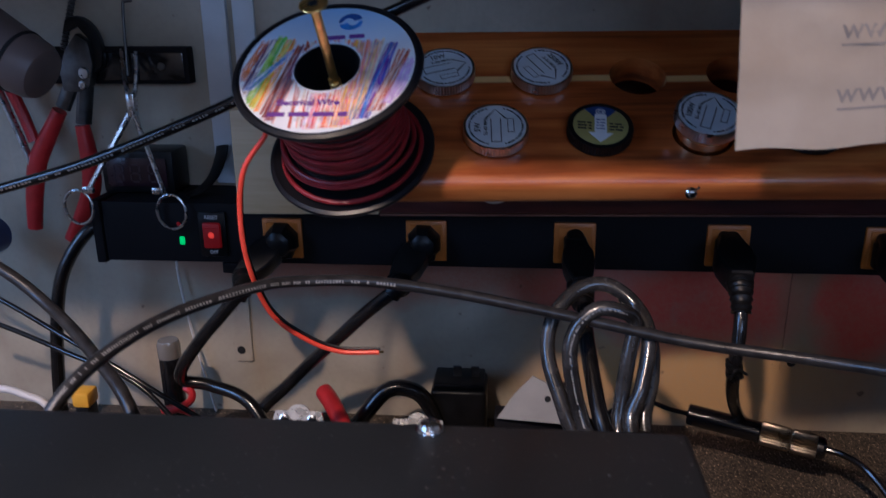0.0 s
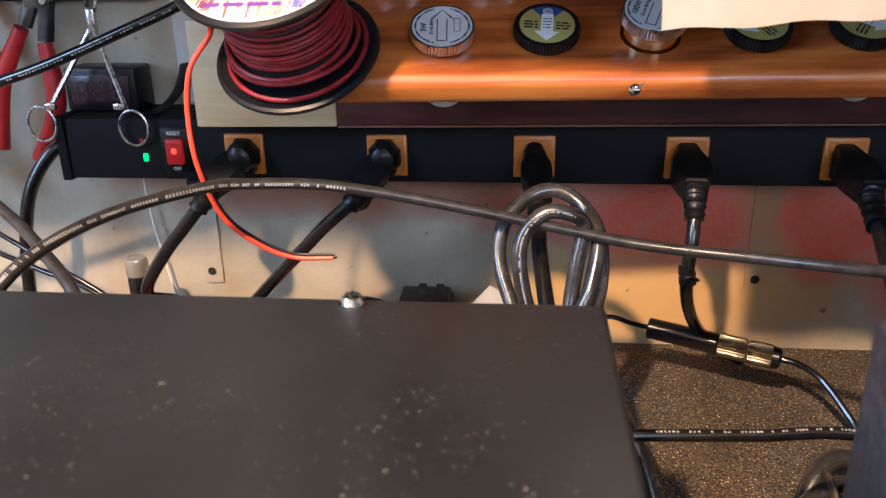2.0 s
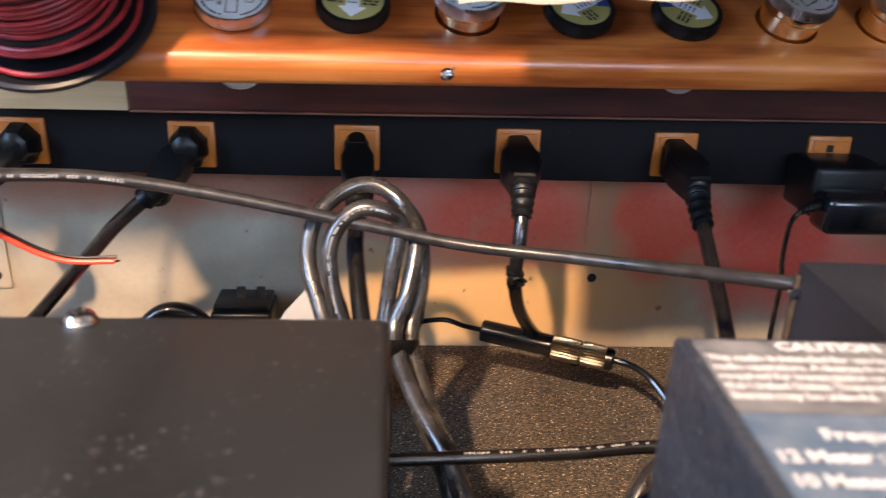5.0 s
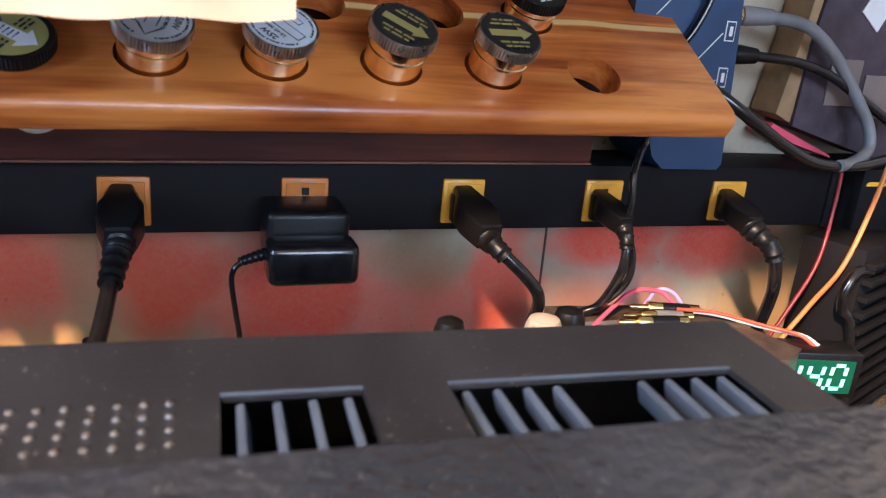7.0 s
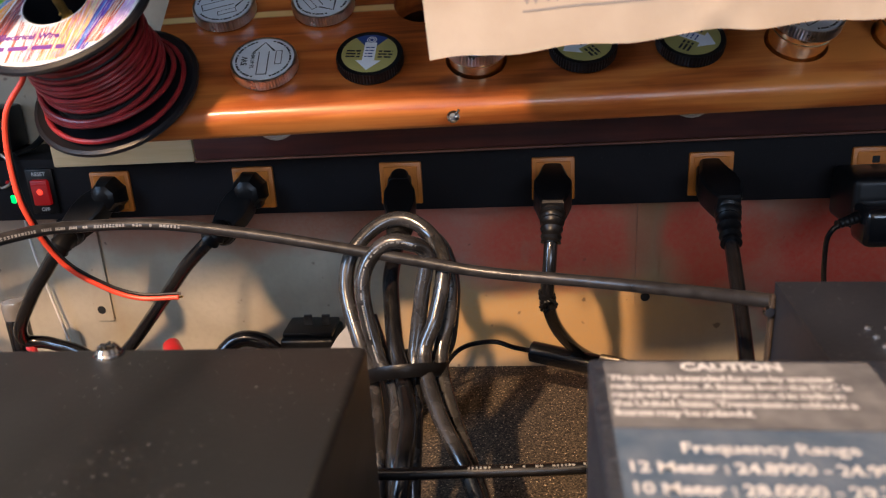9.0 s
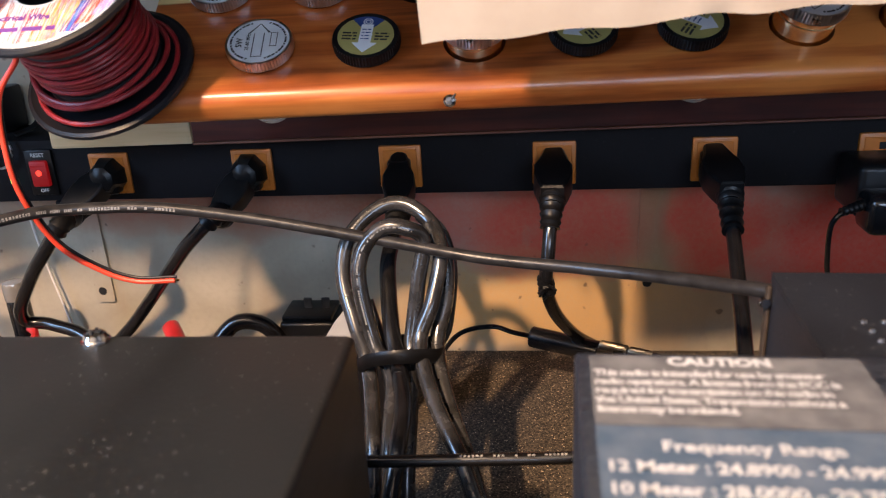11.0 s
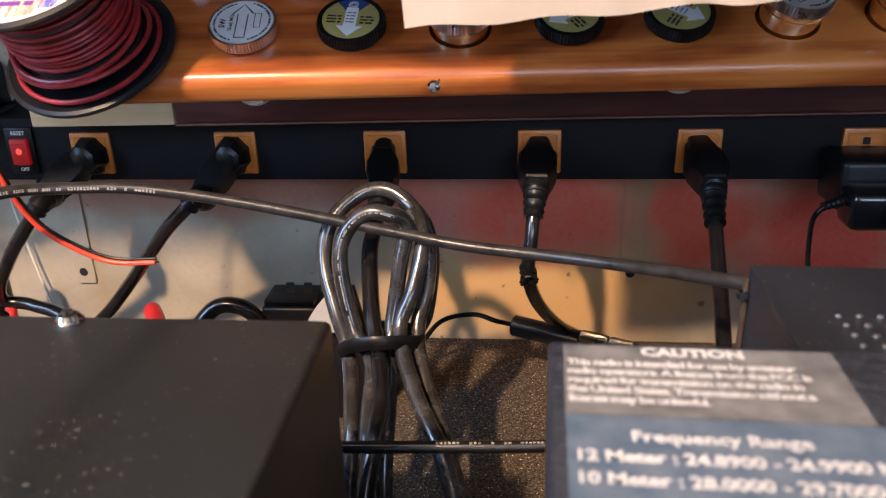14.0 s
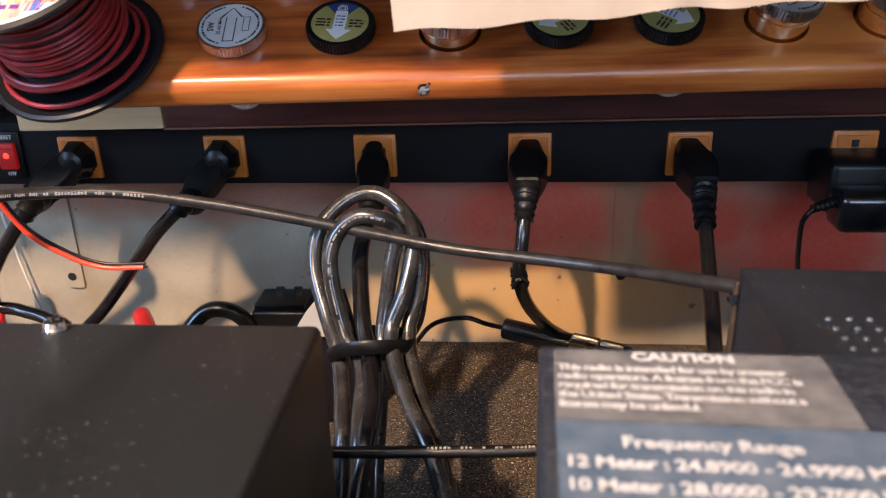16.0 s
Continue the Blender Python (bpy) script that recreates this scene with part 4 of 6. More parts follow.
def ring_solid(profile, n=64):
    own = bmesh.new()
    rings = [[own.verts.new((r * math.cos(2 * math.pi * k / n), r * math.sin(2 * math.pi * k / n), z)) for k in range(n)] for r, z in profile[:-1]]
    for a, b in zip(rings, rings[1:] + rings[:1]):
        for k in range(n):
            own.faces.new((a[k], a[(k + 1) % n], b[(k + 1) % n], b[k]))
    bmesh.ops.recalc_face_normals(own, faces=list(own.faces))
    return own


R_T = 0.0428
part("bottom_flange", ring_solid(flange(0, 0.0035)), M_SPOOL, spool)
part("top_flange", ring_solid(flange(H_S - 0.0035, H_S, R_T)), M_SPOOL, spool)
part("hub", ring_solid([(0.0145, 0.0035), (0.0175, 0.0035), (0.0175, H_S - 0.0035), (0.0145, H_S - 0.0035), (0.0145, 0.0035)], 40), M_SPOOL, spool)
part("picture_label", ring_solid([(0.0150, H_S - 0.0007), (R_T - 0.0034, H_S - 0.0007), (R_T - 0.0034, H_S - 0.0004), (0.0150, H_S - 0.0004), (0.0150, H_S - 0.0007)], 64), M_PICTURE, spool, "glossy label printed with coloured wires")


def printed_wires():
    """The label's picture: bundles of fine coloured strands that fan out, cut off by the hole and the rim."""
    rng = random.Random(33)
    inks = {}
    bundles = [
        (-0.0075, 0.0170, -0.0080, -0.0360, 0.0085, "rose peach white cream rust"), (0.0020, 0.0175, -0.0020, -0.0370, 0.0085, "rose red peach white lilac"),
        (0.0110, 0.0160, 0.0050, -0.0370, 0.0080, "orange rose cream red yellow"), (0.0170, 0.0150, 0.0105, -0.0360, 0.0060, "orange yellow lilac peach rose"),
        (-0.0300, 0.0190, -0.0385, -0.0060, 0.0045, "orange orange rust"), (-0.0270, 0.0200, -0.0365, -0.0160, 0.0042, "plum white plum cream"),
        (-0.0228, 0.0215, -0.0335, -0.0260, 0.0044, "green green lime"), (-0.0180, 0.0190, -0.0300, -0.0250, 0.0046, "yellow lime yellow orange"),
        (-0.0165, 0.0125, -0.0345, -0.0120, 0.0040, "blue blue white"), (-0.0120, 0.0150, -0.0240, -0.0330, 0.0070, "brown plum peach brown rust"),
        (0.0225, 0.0150, 0.0150, -0.0330, 0.0050, "cream yellow blue peach rose"), (0.0290, 0.0125, 0.0185, -0.0330, 0.0052, "violet violet plum blue"),
        (0.0345, 0.0075, 0.0235, -0.0290, 0.0050, "brown peach cream rust white"), (0.0385, 0.0010, 0.0300, -0.0250, 0.0060, "lilac lilac white"),
    ]
    for order, (xt, yt, xb, yb, wide, names) in enumerate(bundles):
        names = names.split()
        count = int(wide / 0.00030)
        for k in range(count):
            f = (k + 0.5) / count - 0.5
            own = inks.setdefault(names[rng.randrange(len(names))], bmesh.new())
            wob, ph, top_cut = rng.uniform(0.0001, 0.0007), rng.uniform(0, 6.3), rng.uniform(-0.0015, 0.0012)
            h = H_S - 0.00038 + 0.000008 * order + 0.000003 * rng.random()
            prev = None
            for i in range(25):
                t = i / 24
                y = yb + (yt + top_cut - yb) * t
                x = xb + (xt - xb) * t + f * wide * (1.25 - 0.35 * t) + wob * math.sin(ph + 7 * t)
                r = math.hypot(x, y)
                if not 0.0154 < r < R_T - 0.0037:
                    prev = None
                    continue
                w = 0.00021
                pair = (own.verts.new((x - w, y, h)), own.verts.new((x + w, y, h)))
                if prev:
                    own.faces.new((prev[0], prev[1], pair[1], pair[0]))
                prev = pair
    for name, own in inks.items():
        tagged(part("wire_print", own, INKS[name], spool), kind="stuff")


printed_wires()
TURN = pose(0, 0, 0, 0, 0, -4)
writing = lettering("Electrical Wire", 0.0046, TURN @ pose(-0.0045, -0.0222, H_S - 0.0002), 0.00016)
bars([(-0.021, 0.014, -0.0290)], TURN @ pose(0, 0, H_S - 0.0002), 0.0024, 12, writing)
part("writing", writing, M_PURPLE, spool)
mark = bars([(-0.003, 0.0155, 0.0185)], pose(0, 0, H_S - 0.0002), 0.0026, 5)
part("maker_word", mark, M_PURPLE, spool)
for a, ink in ((20, M_BLUEINK), (200, INKS["blue"])):
    pts = arc(0.0083, 0.0288, 0.0056, a, a + 165, 12) + arc(0.0083 - 0.0012 * math.cos(radians(a)), 0.0288, 0.0026, a + 150, a - 10, 12)
    part("maker_mark", flat(pts, H_S - 0.0003, H_S - 0.00015), ink, spool)


def winding(r0, z0, z1, turns, wire_r, phase=0.0, wob=0.0):
    pts, steps = [], 40
    for k in range(turns * steps + 1):
        a = 2 * math.pi * k / steps + phase
        z = z0 + (z1 - z0) * k / (turns * steps)
        r = r0 + wob * math.sin(a * 0.37 + phase) + wob * 0.5 * math.sin(a * 1.13)
        pts.append((r * math.cos(a), r * math.sin(a), z + wob * 0.6 * math.sin(a * 0.53)))
    return pts


part("black_strand", tube(winding(0.0262, 0.006, H_S - 0.006, 17, 0.001, 0.4, 0.0007), 0.00135, 7, 1, None, True), M_BLACKWIRE, spool, "thin black wire")
part("red_strand", tube(winding(0.0280, 0.0160, H_S - 0.0055, 15, 0.001, 0.0, 0.0008), 0.00112, 8, 1, None, True), M_REDWIRE, spool, "dull red wire")
loose = bmesh.new()
tube([(x + 0.001, y - 0.0012, z) for x, y, z in winding(0.0345, 0.0052, 0.0056, 1, 0.001, 2.2)], 0.0013, 8, 1, loose, True)
tube([(x + 0.0006, y - 0.0016, z - 0.10 * y) for x, y, z in winding(0.0318, 0.0098, 0.0105, 1, 0.001, 1.1, 0.0006)], 0.0013, 8, 1, loose, True)
tube([(x - 0.0006, y - 0.0010, z + 0.08 * y) for x, y, z in winding(0.0302, 0.0160, 0.0165, 1, 0.001, 0.3, 0.0006)], 0.0013, 8, 1, loose, True)
part("loose_turn", loose, M_REDWIRE, spool)
# the loose end that hangs free in front of the strip
tail = [(0.0475, -0.1250, 0.2820), (0.0454, -0.122, 0.2760), (0.0347, -0.125, 0.2603), (0.0306, -0.125, 0.2371), (0.0326, -0.125, 0.21), (0.0391, -0.115, 0.1794), (0.0548, -0.108, 0.1619), (0.0726, -0.105, 0.1535), (0.095, -0.104, 0.1531)]
on(spool, "wire_end", tube(tail, 0.00135, 10), M_ORANGEWIRE, "bright orange-red loose wire end")
on(spool, "wire_end_black", tube([(x + 0.0005, y + 0.0016, z + 0.0016) for x, y, z in tail], 0.0009, 8), M_BLACKWIRE)
on(spool, "copper_tip", tube([(0.0945, -0.104, 0.1531), (0.0975, -0.104, 0.1536)], 0.0006, 6, 2), M_BRASS)

pin = thing("long_screw", "long yellow zinc star-head screw standing in the spool", "screw", pose(0.0885, -0.112, 0.262))
a, b = Vector((0.0900, -0.1150, 0.2600)), Vector((0.0850, -0.1680, 0.3385))
rot = (b - a).to_track_quat("Z", "Y").to_matrix().to_4x4()
ln = (b - a).length
M_PIN = Matrix.Translation(a) @ rot
on(pin, "shank", lathe([(0.0, 0.0), (0.0020, 0.004), (0.0021, ln - 0.004), (0.0028, ln - 0.001)], 16, m=M_PIN), M_YSCREW)
thread = bmesh.new()
tube([M_PIN @ Vector((0.0024 * math.cos(k * 0.7), 0.0024 * math.sin(k * 0.7), 0.012 + 0.00028 * k)) for k in range(160)], 0.0006, 6, 1, thread, True)
on(pin, "thread", thread, M_YSCREW)
on(pin, "head", lathe([(0.0024, ln - 0.003), (0.0058, ln - 0.0006), (0.0062, ln), (0.0058, ln + 0.0004), (0.0, ln + 0.0004)], 24, m=M_PIN), M_YSCREW)
star = [((0.0026 if k % 2 else 0.0016) * math.cos(k * math.pi / 6), (0.0026 if k % 2 else 0.0016) * math.sin(k * math.pi / 6)) for k in range(12)]
# star is a flat dark plate, its depth shown by colour only
on(pin, "star_recess", flat(star, ln + 0.0004, ln + 0.0006, M_PIN), M_DARK)

# ---------------------------------------------------------------- coax cables and the tied coil


def cable_print(pts, r, along0, along1, up=(0, -0.5, 0.85), h=0.0016, seed=2):
    """White print along a cable, as plain bars laid on its sheath."""
    line = smooth_line(pts, 24)
    rng = random.Random(seed)
    own = bmesh.new()
    i, n = int(along0 * len(line)), int(along1 * len(line)) - 2
    while i < n:
        t = (line[i + 1] - line[i]).normalized()
        u = (Vector(up) - t * t.dot(Vector(up))).normalized()
        s = t.cross(u)
        w = (line[i + 1] - line[i]).length * rng.uniform(0.45, 0.8) / 2
        c = line[i] + u * (r + 0.00003)
        hh = h / 2 * rng.uniform(0.75, 1)
        vs = [own.verts.new(c + t * (w * a) + s * (hh * b) - u * (0.00004 + (hh * b) ** 2 / (2 * r))) for a, b in ((-1, -1), (1, -1), (1, 1), (-1, 1))]
        vt = [own.verts.new(v.co + u * 0.00009) for v in vs]
        own.faces.new(vt)
        for k in range(4):
            own.faces.new((vs[k], vs[(k + 1) % 4], vt[(k + 1) % 4], vt[k]))
        i += 1 if rng.random() < 0.82 else 3
    bmesh.ops.recalc_face_normals(own, faces=list(own.faces))
    return own


COAX = [(-0.022, -0.240, 0.165), (-0.0147, -0.236, 0.1836), (-0.0078, -0.222, 0.1945), (0.0016, -0.195, 0.2003), (0.0164, -0.168, 0.203), (0.0429, -0.14, 0.2045), (0.0605, -0.125, 0.2020), (0.0954, -0.113, 0.1981), (0.1397, -0.107, 0.19), (0.1859, -0.105, 0.1805), (0.2267, -0.105, 0.1720), (0.265, -0.11, 0.1664), (0.3126, -0.125, 0.1668), (0.3488, -0.15, 0.1723), (0.378, -0.19, 0.1840), (0.40, -0.208, 0.187), (0.43, -0.212, 0.18)]
coax = thing("coax_cable", "long charcoal coaxial cable with white print, arching across", "cable", pose(-0.022, -0.24, 0.165))
on(coax, "sheath", tube(COAX, 0.00305, 16, 10), M_COAX)
on(coax, "print", cable_print(COAX, 0.00305, 0.07, 0.46, (0, -1, 0.15), 0.0017, 2), M_PRINT)

coil = thing("cord_bundle", "thick black cord folded into loops and strapped together", "cord", pose(0.222, -0.13, BENCH_Z))
L1 = [(0.215, -0.215, 0.032), (0.212, -0.190, 0.060), (0.2106, -0.165, 0.090), (0.2037, -0.128, 0.1102), (0.1959, -0.115, 0.1298), (0.1878, -0.1, 0.1526), (0.1908, -0.09, 0.1715), (0.2053, -0.08, 0.1842), (0.2206, -0.078, 0.1861), (0.2349, -0.085, 0.1778), (0.2413, -0.1, 0.1658), (0.2371, -0.115, 0.1434), (0.2308, -0.125, 0.1256), (0.2397, -0.15, 0.1076), (0.256, -0.18, 0.0900), (0.2660, -0.2, 0.0650), (0.272, -0.215, 0.034)]
L2 = [(0.223, -0.225, 0.034), (0.222, -0.195, 0.070), (0.22, -0.17, 0.0957), (0.2169, -0.135, 0.1112), (0.2065, -0.122, 0.1236), (0.1991, -0.112, 0.1537), (0.2015, -0.107, 0.1708), (0.2122, -0.104, 0.1815), (0.224, -0.104, 0.1815), (0.2328, -0.102, 0.1745), (0.2300, -0.107, 0.155), (0.2270, -0.113, 0.1344), (0.2250, -0.122, 0.1175), (0.2265, -0.142, 0.1000), (0.2260, -0.165, 0.070), (0.2260, -0.18, 0.032)]
L4 = [(0.2330, -0.088, 0.178), (0.2430, -0.095, 0.1620), (0.2435, -0.105, 0.1421), (0.2390, -0.118, 0.122), (0.2450, -0.140, 0.104), (0.2590, -0.172, 0.082), (0.2690, -0.193, 0.058), (0.276, -0.21, 0.031)]
L5 = [(0.2290, -0.080, 0.181), (0.2405, -0.084, 0.170), (0.2450, -0.090, 0.150), (0.2420, -0.102, 0.124), (0.2360, -0.113, 0.112), (0.2420, -0.126, 0.090), (0.2560, -0.150, 0.062), (0.2660, -0.172, 0.0305)]
L6 = [(0.2000, -0.104, 0.140), (0.2065, -0.112, 0.122), (0.2120, -0.120, 0.104), (0.2190, -0.136, 0.078), (0.2150, -0.160, 0.052), (0.2040, -0.185, 0.0305)]
for pts in (L1, L2, L4, L5, L6):
    on(coil, "strand", tube(pts, 0.0042, 16, 10), M_COILCORD)
on(coil, "print", cable_print(L2, 0.0042, 0.22, 0.56, (0, -1, 0.2), 0.0010, 8), M_PRINT)
strap = [(0.1985, -0.1290, 0.1140), (0.2060, -0.1350, 0.1210), (0.2190, -0.1390, 0.1250), (0.2320, -0.1355, 0.1240), (0.2415, -0.1250, 0.1190), (0.239, -0.114, 0.119), (0.22, -0.111, 0.120), (0.2025, -0.1170, 0.1150), (0.1985, -0.1290, 0.1140)]
on(coil, "cable_tie", tube(strap, (0.0036, 0.0008), 8, 8), M_RUBBER, "flat black cable tie")

low = [(0.10, -0.216, 0.118), (0.1946, -0.215, 0.1190), (0.2208, -0.215, 0.1182), (0.2585, -0.215, 0.1195), (0.2998, -0.215, 0.1212), (0.3333, -0.215, 0.124), (0.37, -0.222, 0.124)]
lowc = thing("coax_cable", "black coaxial cable running between two radio cases", "cable", pose(0.1, -0.215, 0.118))
on(lowc, "sheath", tube(low, 0.0027, 14, 10), M_CORD)
on(lowc, "print", cable_print(low, 0.0027, 0.5, 0.92, (0, -0.35, 1), 0.0010, 3), M_PRINT)

upc = [(-0.20, -0.100, 0.218), (-0.1122, -0.1, 0.2424), (-0.0615, -0.1, 0.257), (-0.0123, -0.098, 0.2755), (0.0300, -0.094, 0.2935), (0.070, -0.090, 0.318), (0.1198, -0.1, 0.3392), (0.18, -0.11, 0.365)]
upo = thing("coax_cable", "black coaxial cable slanting up past the spool", "cable", pose(-0.2, -0.1, 0.218))
on(upo, "sheath", tube(upc, 0.0030, 14, 10), M_CORD)
on(upo, "print", cable_print(upc, 0.0030, 0.15, 0.6, (0, -1, -0.2), 0.0010, 4), M_GREYINK)


def loose_cable(label, pts, r, mat=None, name="cable"):
    return tagged(part(name, tube(pts, r, 12, 8), mat or M_CORD), label, "cable")


loose_cable("thick black cord at the end of the strip", [(-0.113, 0.025, 0.192), (-0.1326, 0.015, 0.1833), (-0.1492, 0.005, 0.1566), (-0.157, 0.0, 0.1212), (-0.1640, 0.0, 0.0714), (-0.166, 0.0, 0.031)], 0.0047)
loose_cable("black coaxial cable dropping behind the large case", [(-0.16, -0.11, 0.2250), (-0.1066, -0.12, 0.2037), (-0.0751, -0.13, 0.1857), (-0.0388, -0.16, 0.1764), (-0.0051, -0.19, 0.1588), (0.01, -0.21, 0.11), (0.012, -0.215, 0.030)], 0.0032, M_COAX)
loose_cable("thin black lead crossing the wall", [(-0.23, -0.02, 0.168), (-0.1757, -0.03, 0.1486), (-0.1196, -0.05, 0.1303), (-0.0616, -0.06, 0.1009), (-0.02, -0.06, 0.07), (0.0, -0.06, 0.028)], 0.0017)
loose_cable("thin black lead crossing the wall", [(-0.23, -0.02, 0.138), (-0.1793, -0.03, 0.1299), (-0.1213, -0.05, 0.1202), (-0.069, -0.06, 0.1026), (-0.03, -0.07, 0.06), (-0.02, -0.07, 0.028)], 0.0017)
loose_cable("thin white lead hanging on the wall", [(-0.085, 0.049, 0.166), (-0.085, 0.048, 0.140), (-0.079, 0.047, 0.095), (-0.066, 0.046, 0.026)], 0.0010, M_WHITEWIRE)

heap = thing("cable_loops", "heap of black cable loops bound with a brown tie", "cable", pose(0.35, -0.16, BENCH_Z))
for r, pts in ((0.0046, [(0.310, -0.204, 0.0300), (0.327, -0.184, 0.0410), (0.346, -0.166, 0.0500), (0.366, -0.153, 0.0530), (0.392, -0.150, 0.0450), (0.410, -0.158, 0.0300)]),
               (0.0042, [(0.328, -0.200, 0.0295), (0.342, -0.182, 0.0370), (0.358, -0.168, 0.0410), (0.378, -0.162, 0.0390), (0.396, -0.168, 0.0295)]),
               (0.0058, [(0.349, -0.152, 0.0310), (0.358, -0.141, 0.0450), (0.371, -0.132, 0.0530), (0.390, -0.128, 0.0460), (0.406, -0.134, 0.0310)])):
    on(heap, "loop", tube(pts, r, 14, 8), M_COILCORD)
on(heap, "tie", tube([(0.3580, -0.1500, 0.0575), (0.3580, -0.1580, 0.0585), (0.3585, -0.1650, 0.0555), (0.3592, -0.1710, 0.0470)], (0.0034, 0.0016), 10, 6), M_RUST, "brown plastic tie")

# the inline connector that lies against the wall
inl = thing("inline_connector", "long black inline connector with a knurled brass coupling", "connector", pose(0.29, -0.006, 0.06))
c0, c1 = Vector((0.2890, -0.0040, 0.0660)), Vector((0.3660, -0.0330, 0.0612))
m_in = Matrix.Translation(c0) @ (c1 - c0).to_track_quat("Z", "Y").to_matrix().to_4x4()
lc = (c1 - c0).length
on(inl, "black_sleeve", lathe([(0.0, 0.0), (0.0066, 0.0), (0.0072, 0.0008), (0.0072, lc * 0.56), (0.0066, lc * 0.57), (0.0, lc * 0.57)], 28, m=m_in), M_CORD)
for a, b in ((0.57, 0.79), (0.80, 0.985)):
    on(inl, "knurled_coupling", lathe([(0.0, lc * a), (0.0072, lc * a), (0.0080, lc * a + 0.0008), (0.0080, lc * b - 0.0008), (0.0072, lc * b), (0.0, lc * b)], 52, 0.0010, 2, 3, m_in), M_GUN, "knurled brass coupling")
on(inl, "end_ring", lathe([(0.0, lc * 0.985), (0.0074, lc * 0.985), (0.0074, lc * 1.03), (0.006, lc * 1.05), (0.0, lc * 1.05)], 28, m=m_in), M_CORD)
on(inl, "lead", tube([(0.206, -0.010, 0.0290), (0.2240, -0.004, 0.0480), (0.2400, -0.002, 0.0670), (0.262, -0.004, 0.0735), (0.277, -0.005, 0.0695), (0.2900, -0.0045, 0.0662)], 0.0017, 10), M_CORD)
on(inl, "lead", tube([(0.366, -0.0330, 0.0610), (0.378, -0.040, 0.0610), (0.388, -0.055, 0.0590), (0.400, -0.075, 0.0450), (0.41, -0.10, 0.0295), (0.42, -0.16, 0.029)], 0.0022, 10), M_CORD)

# ---------------------------------------------------------------- the three black cases
case = thing("equipment_case", "large plain satin black equipment case, dusty on top", "equipment case", pose(0.05, -0.35, BENCH_Z))
on(case, "cover", box(-0.15, 0.2290, -0.452, -0.2535, 0.036, 0.1982, 0.0028, 4), M_CASE)
for x in (-0.125, 0.205):
    for y in (-0.43, -0.275):
        on(case, "foot", lathe([(0.0, BENCH_Z), (0.008, BENCH_Z), (0.0095, 0.036), (0.0, 0.0362)], 16, m=pose(x, y, 0)), M_RUBBER)
bolt = pose(0.1402, -0.2590, 0.1982)
on(case, "washer", lathe([(0.0, 0.0), (0.0047, 0.0), (0.0049, 0.0007), (0.0, 0.0008)], 24, m=bolt), M_CHROME)
on(case, "bolt_head", lathe([(0.0040, 0.0007), (0.0042, 0.0016), (0.0034, 0.0031), (0.0018, 0.0038), (0.0, 0.0039)], 24, m=bolt), M_CHROME, "domed chrome bolt head")
# cross drive as raised dark bars, coloured like shaded slots
on(case, "bolt_cross", box(-0.0022, 0.0022, -0.0004, 0.0004, 0.0036, 0.0042, bm=box(-0.0004, 0.0004, -0.0022, 0.0022, 0.0036, 0.0042)), M_DARK).matrix_basis = bolt

radio = thing("radio", "grained black radio case with a worn caution label", "radio", pose(0.46, -0.39, BENCH_Z))
on(radio, "cover", box(0.2985, 0.665, -0.475, -0.2985, 0.034, 0.2160, 0.0014, 3), M_RADIO)
for x in (0.32, 0.64):
    for y in (-0.455, -0.32):
        on(radio, "foot", lathe([(0.0, BENCH_Z), (0.008, BENCH_Z), (0.0095, 0.034), (0.0, 0.0342)], 16, m=pose(x, y, 0)), M_RUBBER)
LZ = 0.2161
on(radio, "caution_label", flat([(0.3022, -0.3325), (0.3690, -0.3325), (0.3690, -0.3010), (0.3022, -0.3010)], LZ, LZ + 0.0002), M_LABEL, "worn grey caution label")
on(radio, "range_label", flat([(0.3022, -0.3995), (0.3720, -0.3995), (0.3720, -0.3330), (0.3022, -0.3330)], LZ, LZ + 0.0002), M_LABELBLUE, "blue-grey frequency label")
tm = lambda x, y: pose(x, y, LZ + 0.00025)
text = lettering("CAUTION", 0.0056, tm(0.3345, -0.3038), 0.00026, depth=0.0)
for k, line in enumerate(("This radio is intended for use by amateur", "radio operators. A license from the FCC is", "required for transmission on this radio in", "the United States. Transmission without a", "license may be unlawful.")):
    text = join(text, lettering(line, 0.00395, tm(0.3030, -0.30985 - 0.0041 * k), 0.00013, "LEFT", 0.86, 0.0))
text = join(text, lettering("Frequency Range", 0.0054, tm(0.3345, -0.3405), 0.00012, depth=0.0))
for k, line in enumerate(("12 Meter : 24.8900 - 24.9900 MHz", "10 Meter : 28.0000 - 29.7000 MHz")):
    text = join(text, lettering(line, 0.0052, tm(0.3035, -0.3478 - 0.0073 * k), 0.00013, "LEFT", 0.96, 0.0))
on(radio, "writing", text, M_LETTER, "worn white lettering")

# the vented case: a lid with two slotted windows and a field of raised punched dots
vent = thing("vented_case", "matt black vented case with slats and punched dots", "equipment case", pose(0.49, -0.26, BENCH_Z))
VX0, VX1, VY0, VY1, VZ = 0.3735, 0.6160, -0.2935, -0.2165, 0.2030
W1, W2, WY0, WY1 = (0.4404, 0.4782), (0.5024, 0.5945), -0.2888, -0.2519
lid = bmesh.new()
for x0, x1, y0, y1 in ((VX0, VX1, WY1, VY1), (VX0, W1[0], WY0, WY1), (W1[1], W2[0], WY0, WY1), (W2[1], VX1, WY0, WY1), (VX0, VX1, VY0, WY0)):
    box(x0, x1, y0, y1, VZ - 0.0022, VZ, bm=lid)
bmesh.ops.remove_doubles(lid, verts=list(lid.verts), dist=0.00001)
on(vent, "lid", lid, M_VENT)
